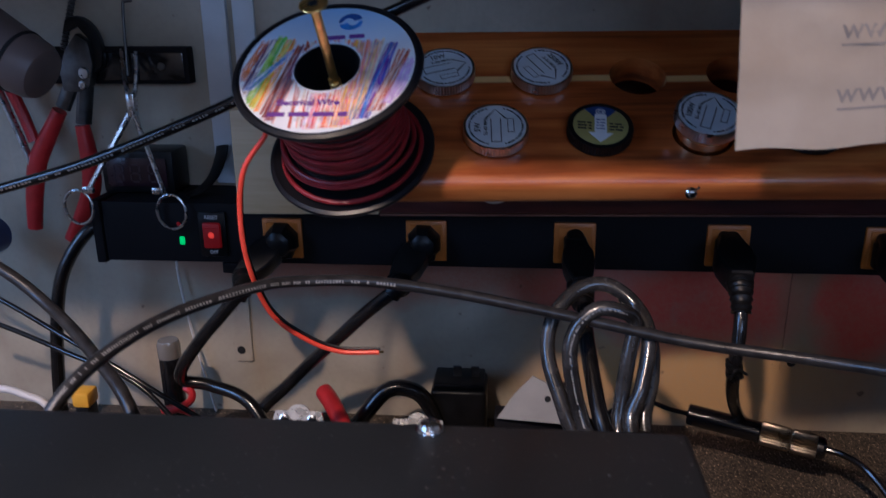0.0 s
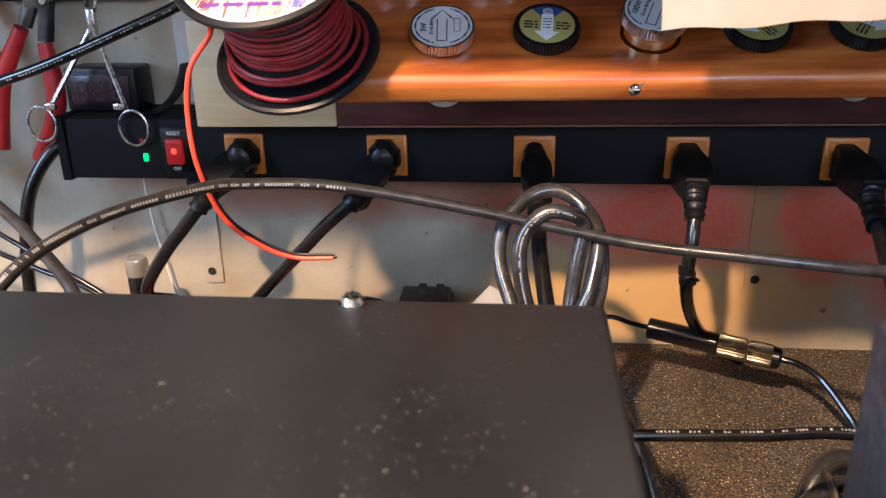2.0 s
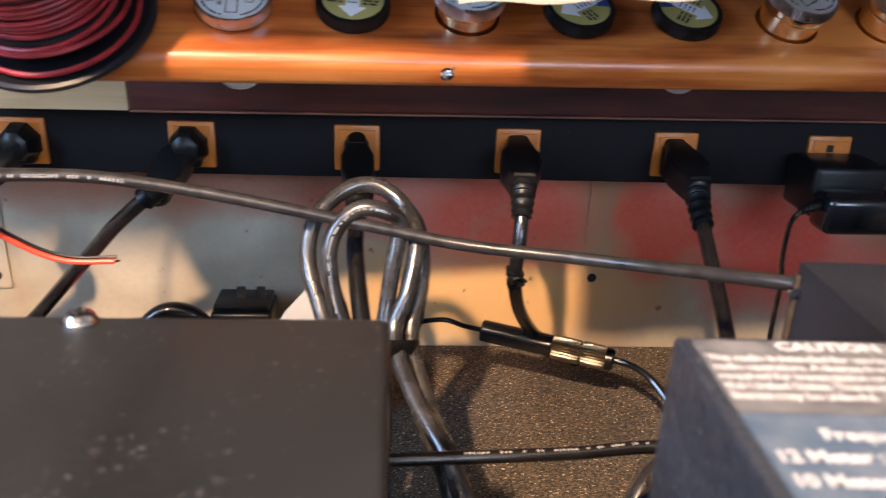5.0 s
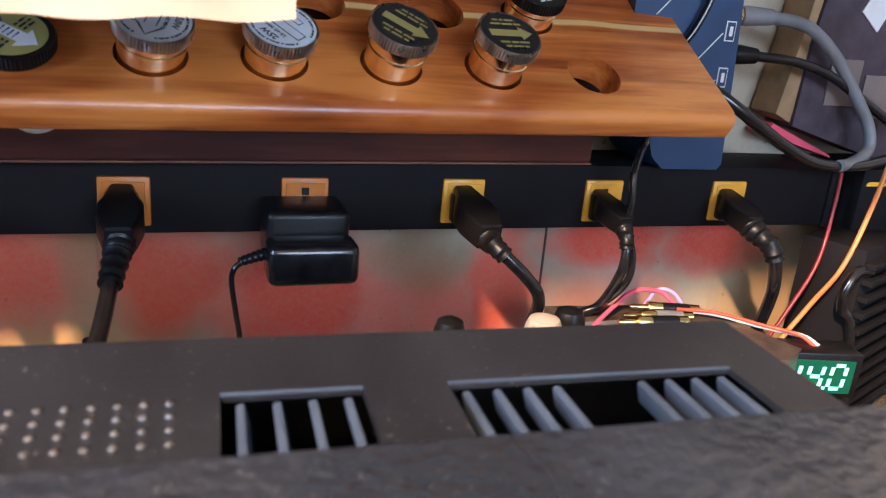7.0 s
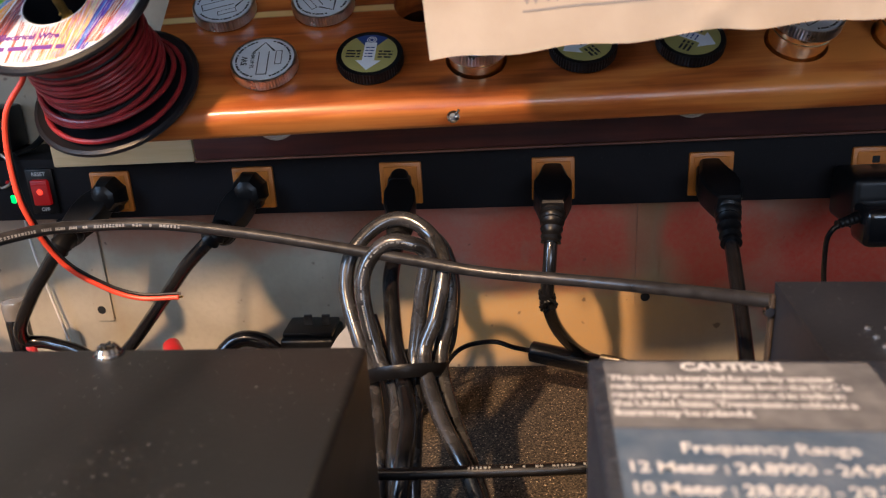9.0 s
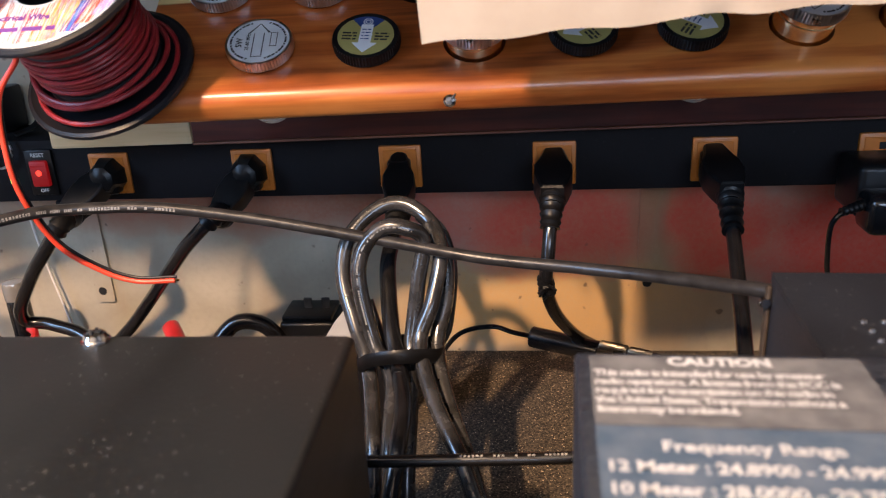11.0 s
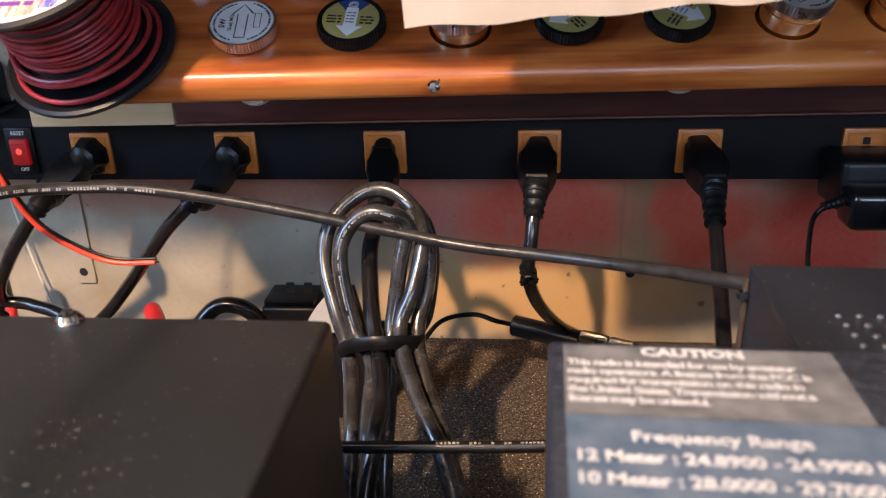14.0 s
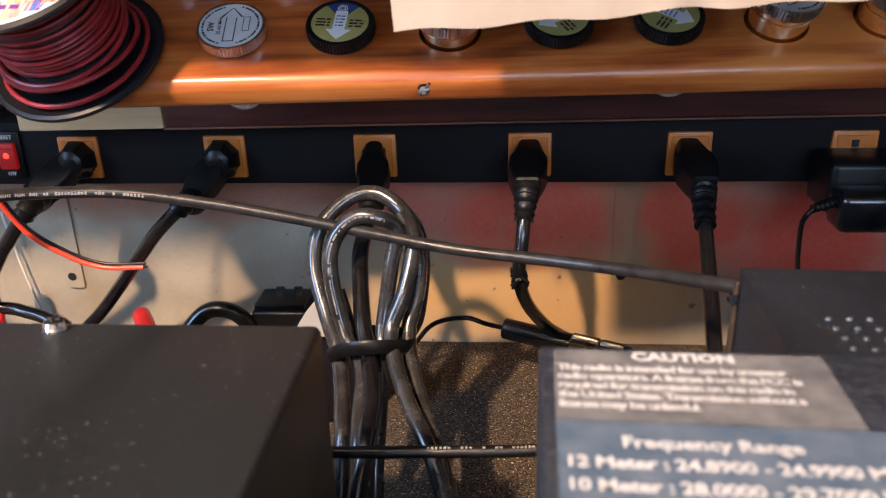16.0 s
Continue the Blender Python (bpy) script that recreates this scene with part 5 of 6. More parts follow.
on(vent, "rear_panel", box(VX0, VX1, VY1 - 0.002, VY1, 0.03, VZ - 0.0023), M_VENT)
on(vent, "side_panel", box(VX0, VX0 + 0.002, VY0, VY1 - 0.0022, 0.03, VZ - 0.0023), M_VENT)
on(vent, "side_panel", box(VX1 - 0.002, VX1, VY0, VY1 - 0.0022, 0.03, VZ - 0.0023), M_VENT)
on(vent, "front_panel", box(VX0 + 0.0022, VX1 - 0.0022, VY0, VY0 + 0.002, 0.03, VZ - 0.0023), M_VENT)
on(vent, "base", box(VX0, VX1, VY0, VY1, BENCH_Z, 0.0298, 0.001), M_VENT)
on(vent, "worn_flange", box(VX0 - 0.0020, VX0 - 0.0002, VY1 - 0.0040, VY1 - 0.0005, 0.03, VZ - 0.004, 0.0008), M_RUST, "worn brown rear flange")
for x in (VX0 - 0.0025,):
    on(vent, "corner_screw", lathe([(0.0, 0.0), (0.0022, 0.0), (0.0018, 0.0014), (0.0, 0.0016)], 12, m=pose(x, VY1 - 0.004, VZ - 0.010, 90)), M_CHROME)
for (x0, x1), count, skip in ((W1, 4, ()), (W2, 10, (4, 5))):
    on(vent, "window_rim", box(x0, x1, WY1 - 0.0004, WY1 + 0.0004, VZ - 0.0004, VZ + 0.0005), M_SLAT)
    for k in range(count):
        if k in skip:
            continue
        x = x0 + (x1 - x0) * (k + 0.5) / count
        own = box(-0.0013, 0.0013, WY0 + 0.0002, WY1 - 0.0016, -0.0085, -0.0012, 0.0008, 2)
        bmesh.ops.transform(own, matrix=pose(x, 0, VZ - 0.0005, 0, -14), verts=list(own.verts))
        on(vent, "slat", own, M_SLAT)
dot = None
for r in range(4):
    for c in range(7):
        x, y = 0.3915 + 0.00610 * c + 0.0003 * r, -0.2550 - 0.0064 * r
        if dot is None:
            dot = on(vent, "punched_dot", lathe([(0.0, 0.0), (0.0011, 0.0), (0.0010, 0.0005), (0.0006, 0.0008), (0.0, 0.0009)], 10), M_STEEL, "small bright punched dot")
            d = dot
        else:
            d = new("punched_dot", dot.data)
            d.parent = vent
            d.matrix_parent_inverse = vent.matrix_basis.inverted()
        d.matrix_basis = pose(x, y, VZ)
glowbits = bmesh.new()
for x, y, z in ((0.5415, -0.272, 0.186), (0.5462, -0.266, 0.189), (0.5500, -0.264, 0.187), (0.5530, -0.268, 0.190)):
    box(x, x + 0.0008, y - 0.0006, y + 0.0006, z - 0.002, z + 0.002, bm=glowbits)
on(vent, "inner_light", glowbits, M_SEG, "small green light inside the case")
for x, y, r in ((0.5440, -0.268, 0.0030), (0.5515, -0.272, 0.0026), (0.4600, -0.270, 0.0034)):
    on(vent, "inner_capacitor", lathe([(0.0, 0.165), (r, 0.165), (r, 0.188), (r * 0.8, 0.189), (0.0, 0.189)], 16, m=pose(x, y, 0)), M_RUBBER)
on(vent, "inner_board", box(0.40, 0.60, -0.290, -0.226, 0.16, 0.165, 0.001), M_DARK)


def swing(ob, x, y, degrees):
    """Turns a whole thing about an upright line."""
    ob.matrix_basis = pose(x, y, 0, 0, 0, degrees) @ pose(-x, -y, 0) @ ob.matrix_basis


swing(vent, VX0, VY1, -2.5)
swing(radio, 0.2985, -0.2985, -1.9)
# ---------------------------------------------------------------- the envelope, hung from the board added overhead
env = thing("envelope", "creased cream paper envelope with printed web addresses", "envelope", pose(0.357, -0.196, 0.285))
EW, EH = 0.2145, 0.1765
bl = Vector((0.2500, -0.1960, 0.2850))
ux = Vector((0.2143, 0.0, 0.0108)).normalized()
uy = Vector((-0.06, -0.01, 1.0)).normalized()
un = ux.cross(uy).normalized()


def paper(u, v, lift=0.0):
    wave = 0.0010 * math.sin(u * 33 + 0.6) * (1 - 0.6 * v / EH) + 0.0004 * math.sin(u * 85 + v * 60)
    for a, b, c, deep in ((0.55, 1.0, 0.062, 0.0011), (-0.8, 1.0, -0.075, 0.0009), (0.1, 1.0, 0.030, 0.0007), (1.0, 0.35, 0.150, 0.0010)):
        wave += deep * math.exp(-(((a * u + b * v - c) / 0.0035) ** 2))
    ragged = 0.0007 * math.sin(u * 150) * math.exp(-v * 90) + 0.0012 * math.exp(-((u - 0.105) ** 2) * 9000) * math.exp(-v * 60)
    return bl + ux * u + uy * (v + ragged) + un * (wave + lift)


sheet = bmesh.new()
nu, nv = 72, 40
for side in (0.0006, -0.0006):
    grid = [[sheet.verts.new(paper(EW * i / nu, EH * j / nv, side)) for i in range(nu + 1)] for j in range(nv + 1)]
    for j in range(nv):
        for i in range(nu):
            q = (grid[j][i], grid[j][i + 1], grid[j + 1][i + 1], grid[j + 1][i])
            sheet.faces.new(q if side > 0 else q[::-1])
    if side > 0:
        front_grid = grid
rim = lambda g: [g[0][i] for i in range(nu + 1)] + [g[j][nu] for j in range(1, nv + 1)] + [g[nv][i] for i in range(nu - 1, -1, -1)] + [g[j][0] for j in range(nv - 1, 0, -1)]
ra, rb = rim(front_grid), rim(grid)
for k in range(len(ra)):
    q = (k + 1) % len(ra)
    sheet.faces.new((ra[k], rb[k], rb[q], ra[q]))
bmesh.ops.recalc_face_normals(sheet, faces=list(sheet.faces))
on(env, "paper", sheet, M_PAPER)


def on_paper(bm):
    """Lays flat print, given in the sheet's own width and height, on its face."""
    for v in bm.verts:
        v.co = paper(v.co.x, v.co.y, 0.0007 + v.co.z)
    return bm


web = lettering("www.", 0.0105, pose(0.0345, 0.0195, 0), 0.00008, "LEFT")
for k in range(47):
    box(0.0350 + 0.003 * k, 0.0380 + 0.003 * k, 0.0136, 0.0144, 0, 0.0001, bm=web)
web2 = lettering("www.", 0.0105, pose(0.0345, 0.0420, 0), 0.00008, "LEFT")
for k in range(38):
    box(0.0350 + 0.003 * k, 0.0380 + 0.003 * k, 0.0363, 0.0371, 0, 0.0001, bm=web2)
on(env, "writing", on_paper(join(web, web2)), M_GREYINK, "grey printed web address")
rng = random.Random(21)
for x0, x1, y in ((0.060, 0.176, 0.0198), (0.060, 0.150, 0.0424), (0.045, 0.165, 0.066)):
    x = x0
    while x < x1 - 0.004:
        word = min(rng.uniform(0.020, 0.034), x1 - x)
        b = bmesh.new()
        at = 0.0
        while at < word - 0.0012:
            w, tall = rng.uniform(0.0020, 0.0036), rng.choice((0.0018, 0.0018, 0.0018, 0.0030))
            box(x + at, x + at + w, y - 0.0020, y + tall, 0, 0.0001, bm=b)
            at += w + 0.0010
        on(env, "address_bar", on_paper(b), M_GREYINK)
        x += at + 0.0014


# ---------------------------------------------------------------- small things behind the large case


def chrome_socket(x, y, z):
    """A bright mounting plate with two screws and a domed top."""
    top = thing("socket_plate", "small bright metal socket plate with two screws", "socket plate", pose(x, y, BENCH_Z), "socket plates")
    out = [(-0.0190, -0.012), (0.0190, -0.012), (0.0160, 0.003)] + arc(0, -0.001, 0.0085, 30, 150, 10) + [(-0.0160, 0.003)]
    on(top, "plate", flat(out, 0, 0.004, pose(x, y, z, 62)), M_STEEL)
    on(top, "stand", box(x - 0.016, x + 0.016, y + 0.004, y + 0.02, BENCH_Z, z - 0.010, 0.001), M_STRIP)
    on(top, "rim", box(x - 0.0195, x + 0.0195, y - 0.0075, y - 0.0055, z - 0.0135, z - 0.0105, 0.0004), M_WHITE)
    for dx in (-0.0095, 0.0095):
        on(top, "screw", lathe([(0.0, 0.004), (0.0030, 0.004), (0.0024, 0.0062), (0.0, 0.0068)], 16, m=pose(x + dx, y, z, 62) @ pose(0, -0.002, 0)), M_CHROME)
    return top


chrome_socket(0.0251, -0.0304, 0.0690)
chrome_socket(0.1080, -0.0430, 0.0730)
loose_cable("short thick red cable bent over", [(0.0360, -0.004, 0.0735), (0.0430, -0.014, 0.0715), (0.0520, -0.028, 0.0660), (0.0620, -0.044, 0.0560), (0.0700, -0.054, 0.0450), (0.0780, -0.064, 0.0325)], 0.0062, M_GRIP)
loose_cable("thick black cable arching behind the case", [(0.045, -0.010, 0.032), (0.064, -0.006, 0.056), (0.080, 0.000, 0.0735), (0.096, 0.002, 0.0745), (0.108, 0.004, 0.064), (0.12, 0.01, 0.032)], 0.0058)
bp = thing("power_brick", "black power adapter lying with its blades upward", "adapter", pose(0.131, 0.022, BENCH_Z))
on(bp, "case", box(0.1106, 0.1507, 0.006, 0.040, BENCH_Z, 0.0715, 0.003, 3), M_RUBBER)
on(bp, "socket_block", box(0.1125, 0.1488, 0.009, 0.037, 0.0715, 0.0755, 0.0012, 2), M_RUBBER)
for dx in (0.1290, 0.1420):
    on(bp, "blade", box(dx - 0.0030, dx + 0.0030, 0.022, 0.0235, 0.0755, 0.0836, 0.0004, 1), M_TOOL)
wp = thing("folded_card", "bent off-white plastic card with a small hole", "card", pose(0.178, -0.084, BENCH_Z))
own = flat([(-0.020, -0.015), (0.020, -0.015), (0.0155, 0.0075), (0.004, 0.0125), (0.001, 0.0137), (-0.010, 0.001)], 0, 0.0016, pose(0.180, -0.060, 0.1050, 80, 0, -6))
on(wp, "card", own, M_CARD)
# card isn't pierced; a dark disc paints the hole's shade
on(wp, "hole", lathe([(0.0, 0.0), (0.0020, 0.0), (0.0020, 0.0003), (0.0, 0.0004)], 14, m=pose(0.1905, -0.0628, 0.1055, 80, 0, -6)), M_DARK)
on(wp, "support", box(0.158, 0.202, -0.0590, -0.045, BENCH_Z, 0.0905, 0.001), M_STRIP)
mic = thing("barrel_plug", "black barrel plug with a clear cap standing upright", "connector", pose(-0.0757, -0.0015, BENCH_Z))
on(mic, "barrel", lathe([(0.0, 0.03), (0.0070, 0.03), (0.0078, 0.05), (0.0078, 0.094), (0.0070, 0.096), (0.0, 0.096)], 24, m=pose(-0.0757, -0.0015, 0)), M_CORD)
on(mic, "clear_cap", lathe([(0.0, 0.096), (0.0080, 0.0962), (0.0082, 0.106), (0.0070, 0.109), (0.0, 0.1095)], 24, m=pose(-0.0757, -0.0015, 0)), M_GLASS, "clear plastic cap")
on(mic, "cord", tube([(-0.0757, -0.0015, 0.032), (-0.0757, -0.002, 0.0285), (-0.06, -0.01, 0.0285), (-0.03, -0.02, 0.0285)], 0.003, 10), M_CORD)
ring = bmesh.new()
tube([(-0.060 + 0.010 * math.cos(a * 0.4), -0.030 + 0.008 * math.sin(a * 0.4), 0.060 + 0.0012 * a) for a in range(20)], 0.0026, 8, 2, ring)
tagged(part("coiled_lead", join(ring, tube([(-0.050, -0.030, 0.060), (-0.045, -0.03, 0.04), (-0.045, -0.03, 0.0275)], 0.0026, 8, 4)), M_GRIP), "small coil of thick red lead", "lead")
yc = thing("yellow_connector", "black upright plug with a small yellow cap", "connector", pose(-0.1205, -0.04, BENCH_Z))
on(yc, "body", box(-0.1255, -0.1155, -0.046, -0.034, BENCH_Z, 0.0775, 0.0015), M_RUBBER)
on(yc, "cap", box(-0.1265, -0.1145, -0.047, -0.033, 0.0777, 0.0885, 0.0018), M_YELLOW, "yellow plastic cap")
loose_cable("white lead lying behind the large case", [(-0.215, -0.035, 0.031), (-0.200, -0.038, 0.078), (-0.181, -0.040, 0.0865), (-0.163, -0.041, 0.083), (-0.146, -0.042, 0.073), (-0.138, -0.042, 0.029)], 0.0026, M_WHITEWIRE)

# ---------------------------------------------------------------- tools and meter by the end of the strip
meter = thing("panel_meter", "black panel meter with an unlit red display on the strip", "meter", pose(-0.102, 0.04, S_Z1))
on(meter, "frame", box(-0.1200, -0.0680, 0.0225, 0.0500, S_Z1 + 0.0005, 0.2400, 0.0022), M_RUBBER)
on(meter, "window", box(-0.1155, -0.0725, 0.0213, 0.0226, 0.2150, 0.2350, 0.0005), M_REDDISP, "dark red display window")
seg = bmesh.new()


def segments(own, cx, cy, w, h, t, lit, slant=0.0):
    """Seven bars of a digit in x, y; lit: which of a..g to build."""
    spec = {"a": (0, h, 1), "b": (w, h / 2, 0), "c": (w, -h / 2, 0), "d": (0, -h, 1), "e": (-w, -h / 2, 0), "f": (-w, h / 2, 0), "g": (0, 0, 1)}
    for key in lit:
        x, y, flat_bar = spec[key]
        b = bmesh.new()
        if flat_bar:
            box(x - w + t * 0.7, x + w - t * 0.7, y - t / 2, y + t / 2, 0, 0.0003, bm=b)
        else:
            box(x - t / 2, x + t / 2, y - h / 2 + t * 0.6, y + h / 2 - t * 0.6, 0, 0.0003, bm=b)
        for v in b.verts:
            v.co.x += cx + slant * (v.co.y)
            v.co.y += cy
        join(own, b)


for cx in (-0.1070, -0.0950, -0.0820):
    segments(seg, cx, 0.2245, 0.0032, 0.0060, 0.0013, "abcdefg")
bmesh.ops.transform(seg, matrix=pose(0, 0.0212, 0, 90), verts=list(seg.verts))
on(meter, "unlit_digits", seg, M_REDSEG)
tagged(part("black_strap", tube([(-0.0560, 0.012, 0.2112), (-0.048, 0.020, 0.2140), (-0.042, 0.030, 0.222), (-0.040, 0.040, 0.2325), (-0.0395, 0.0445, 0.2400)], (0.0012, 0.0062), 10, 6), M_RUBBER), "short black webbing strap on the strip", "strap")

bar = thing("magnetic_tool_bar", "black magnetic tool bar screwed to the wall", "tool holder", pose(-0.11, WALL_Y, 0.283))
on(bar, "rail", box(-0.170, -0.0570, 0.0415, WALL_Y - 0.001, 0.2835, 0.3085, 0.0012), M_STRIP)
on(bar, "glossy_panel", box(-0.0925, -0.0600, 0.0402, 0.0416, 0.2860, 0.3050, 0.0008), M_CORD)
on(bar, "glossy_panel", box(-0.128, -0.0945, 0.0402, 0.0416, 0.2860, 0.3050, 0.0008), M_CORD)
on(bar, "screw", lathe([(0.0, 0.0), (0.003, 0.0), (0.0024, 0.001), (0.0, 0.0012)], 14, m=pose(-0.0760, 0.0402, 0.2955, 90)), M_TOOL)
hook = tube([(-0.0985, 0.036, 0.2900), (-0.0972, 0.036, 0.318), (-0.0958, 0.036, 0.3365), (-0.0945, 0.036, 0.3385), (-0.0895, 0.036, 0.3390)], 0.0011, 8)
tagged(part("hex_key", hook, M_TOOL), "thin black hex key held on the tool bar", "hex key")

hemo = thing("locking_forceps", "bright steel locking forceps hanging by their tips", "forceps", pose(-0.105, 0.035, 0.20))
for s, tip, ring_c in ((1, (-0.1004, 0.0345, 0.3075), (-0.0605, -0.004, 0.2040)), (-1, (-0.0900, 0.0345, 0.3060), (-0.1250, -0.004, 0.2065))):
    piv = Vector((-0.0912, 0.0215 - 0.0012 * s, 0.2700))
    tipv, rc = Vector(tip), Vector(ring_c)
    near = rc + (piv - rc).normalized() * 0.0105
    on(hemo, "blade", tube([tipv, tipv.lerp(piv, 0.5) + Vector((0.0012 * -s, 0, 0)), piv], lambda t: (0.0011 + 0.0014 * t, 0.0012 + 0.0006 * t), 8, 6), M_STEEL)
    on(hemo, "shank", tube([piv, piv.lerp(near, 0.30), piv.lerp(near, 0.65), near], lambda t: (0.0025 - 0.0009 * t, 0.0016), 8, 6), M_STEEL)
    pts = [rc + Vector((0.0100 * math.cos(k * math.pi / 12), 0.0, 0.0118 * math.sin(k * math.pi / 12))) for k in range(25)]
    on(hemo, "finger_ring", tube(pts, 0.0010, 8, 1, None, True), M_STEEL)
    on(hemo, "ratchet", box(rc.x - 0.004 * s - (0.008 if s > 0 else 0), rc.x - 0.004 * s + (0.008 if s < 0 else 0), -0.0050, -0.0018, 0.2160, 0.2205, 0.0008), M_STEEL)
on(hemo, "box_joint", box(-0.0942, -0.0882, 0.0188, 0.0244, 0.2640, 0.2800, 0.0012), M_STEEL)
on(hemo, "pivot_screw", lathe([(0.0, 0.0), (0.0018, 0.0), (0.0014, 0.0008), (0.0, 0.001)], 12, m=pose(-0.0912, 0.0188, 0.2700, 90)), M_CHROME)

pl = thing("pliers", "dark steel slip-joint pliers with red dipped grips on the tool bar", "pliers", pose(-0.15, 0.03, 0.17))


def jaw(outline, y, thick):
    own = flat(outline, 0.0, thick, pose(0, y, 0, 90))
    bmesh.ops.bevel(own, geom=[e for e in own.edges if abs(e.verts[0].co.y - e.verts[1].co.y) < 1e-6], offset=0.0012, segments=2, profile=0.6, affect="EDGES")
    return own


on(pl, "jaw", jaw([(-0.1430, 0.2800), (-0.1310, 0.2790), (-0.1240, 0.2830), (-0.1195, 0.2980), (-0.1210, 0.3130), (-0.1290, 0.3180), (-0.1380, 0.3080), (-0.1440, 0.2930)], 0.0385, 0.009), M_TOOL)
on(pl, "jaw", jaw([(-0.1240, 0.2900)] + [(-0.1300 + 0.0165 * math.cos(radians(a)), 0.3060 + 0.0235 * math.sin(radians(a))) for a in range(-25, 116, 14)] + [(-0.1400, 0.3180), (-0.1290, 0.3230), (-0.1210, 0.3130)], 0.0400, 0.007), M_RUBBER, "blackened curved jaw")
on(pl, "rivet", lathe([(0.0, 0.0), (0.0042, 0.0), (0.0034, 0.0016), (0.0, 0.0018)], 18, m=pose(-0.1262, 0.0295, 0.2920, 90)), M_STEEL)
on(pl, "rivet", lathe([(0.0, 0.0), (0.0030, 0.0), (0.0024, 0.0012), (0.0, 0.0014)], 18, m=pose(-0.1285, 0.0295, 0.2840, 90)), M_STEEL)
for neck, grip in ((((-0.1400, 0.2830), (-0.1480, 0.2680)), ((-0.1500, 0.2660), (-0.1640, 0.2440), (-0.1730, 0.2280), (-0.1790, 0.2050), (-0.1830, 0.1800))),
                   (((-0.1290, 0.2830), (-0.1345, 0.2570)), ((-0.1350, 0.2560), (-0.1335, 0.2350), (-0.1345, 0.2130), (-0.1430, 0.1930), (-0.1560, 0.1720)))):
    on(pl, "neck", tube([(x, 0.0345, z) for x, z in neck], (0.0056, 0.0040), 10, 4), M_TOOL)
    on(pl, "grip", tube([(x, 0.0330, z) for x, z in grip], lambda t: (0.0050 + 0.0018 * math.sin(3 * t), 0.0050), 14, 8), M_GRIP, "red dipped grip")
rod = tube([(-0.1290, 0.0360, 0.3450), (-0.1420, 0.0360, 0.3080)], 0.0020, 10, 2)
for k in range(16):
    f = k / 15
    lathe([(0.0018, -0.0006), (0.0028, 0.0), (0.0018, 0.0006)], 12, m=pose(-0.1290 - 0.0130 * f, 0.0360, 0.3450 - 0.0370 * f, 0, 19), bm=rod)
tagged(part("threaded_rod", rod, M_TOOL), "thin threaded steel rod held on the tool bar", "rod")
cut = thing("pliers", "small pliers with a bare steel handle and dark red grip", "pliers", pose(-0.185, 0.03, 0.2))
on(cut, "head", jaw([(-0.2010, 0.2820), (-0.1910, 0.2790), (-0.1830, 0.2850), (-0.1850, 0.3020), (-0.1970, 0.3050)], 0.0415, 0.008), M_TOOL)
on(cut, "shank", tube([(-0.1940, 0.034, 0.2840), (-0.1860, 0.033, 0.2600), (-0.1790, 0.032, 0.2380), (-0.1750, 0.032, 0.2180)], (0.0022, 0.0030), 10, 8), M_STEEL)
on(cut, "grip", tube([(-0.1860, 0.035, 0.2840), (-0.1790, 0.035, 0.2640), (-0.1730, 0.034, 0.2440)], (0.0040, 0.0040), 10, 8), M_GRIP)

gun = thing("heat_gun_barrel", "taupe plastic tool barrel reaching in above the bench", "tool", pose(-0.13, -0.055, 0.32))
m_gun = look((-0.1010, -0.058, 0.2990), (-0.20, -0.045, 0.349)) @ pose(0, 0, 0, 180)
on(gun, "barrel", lathe([(0.0, 0.0), (0.0110, 0.0003), (0.0150, 0.0018), (0.0172, 0.006), (0.0190, 0.022), (0.0225, 0.05), (0.0250, 0.09), (0.0260, 0.17), (0.0, 0.172)], 40, m=m_gun), M_TAUPE)
on(gun, "wall_bracket", box(-0.275, -0.255, -0.052, WALL_Y - 0.001, 0.352, 0.372, 0.001), M_STRIP)
# dark band round the barrel, shade of a groove put in as colour
on(gun, "groove", ring_solid([(0.0180, 0.0160), (0.0189, 0.0160), (0.0191, 0.0180), (0.0180, 0.0180), (0.0180, 0.0160)], 40), M_DARK).matrix_basis = m_gun
tagged(part("blue_cap", lathe([(0.0, 0.0), (0.012, 0.0), (0.014, 0.003), (0.014, 0.02), (0.0, 0.021)], 24, m=pose(-0.2140, 0.0325, 0.176, 90)), M_NAVY), "round dark blue cap on the wall", "cap")

# ---------------------------------------------------------------- things at the far end of the strip
blue = thing("antenna_switch", "blue metal switch box with white printed lines, on the strip", "switch box", pose(0.74, 0.01, S_Z1))
on(blue, "case", flat([(0.7270, 0.2100), (0.7690, 0.2100), (0.7720, 0.2140), (0.7640, 0.345), (0.7600, 0.350), (0.690, 0.350), (0.690, 0.300), (0.7180, 0.2180)], 0.0, 0.055, pose(0, 0.045, 0, 90)), M_BLUEBOX)
lines = bmesh.new()
for (xa, za), (xb, zb) in (((0.7300, 0.270), (0.7545, 0.2970)), ((0.7370, 0.2570), (0.7550, 0.2680)), ((0.705, 0.305), (0.728, 0.330))):
    tube([(xa, -0.0102, za), (xb, -0.0102, zb)], 0.00045, 6, 2, lines)
on(blue, "printed_line", lines, M_WHITE)
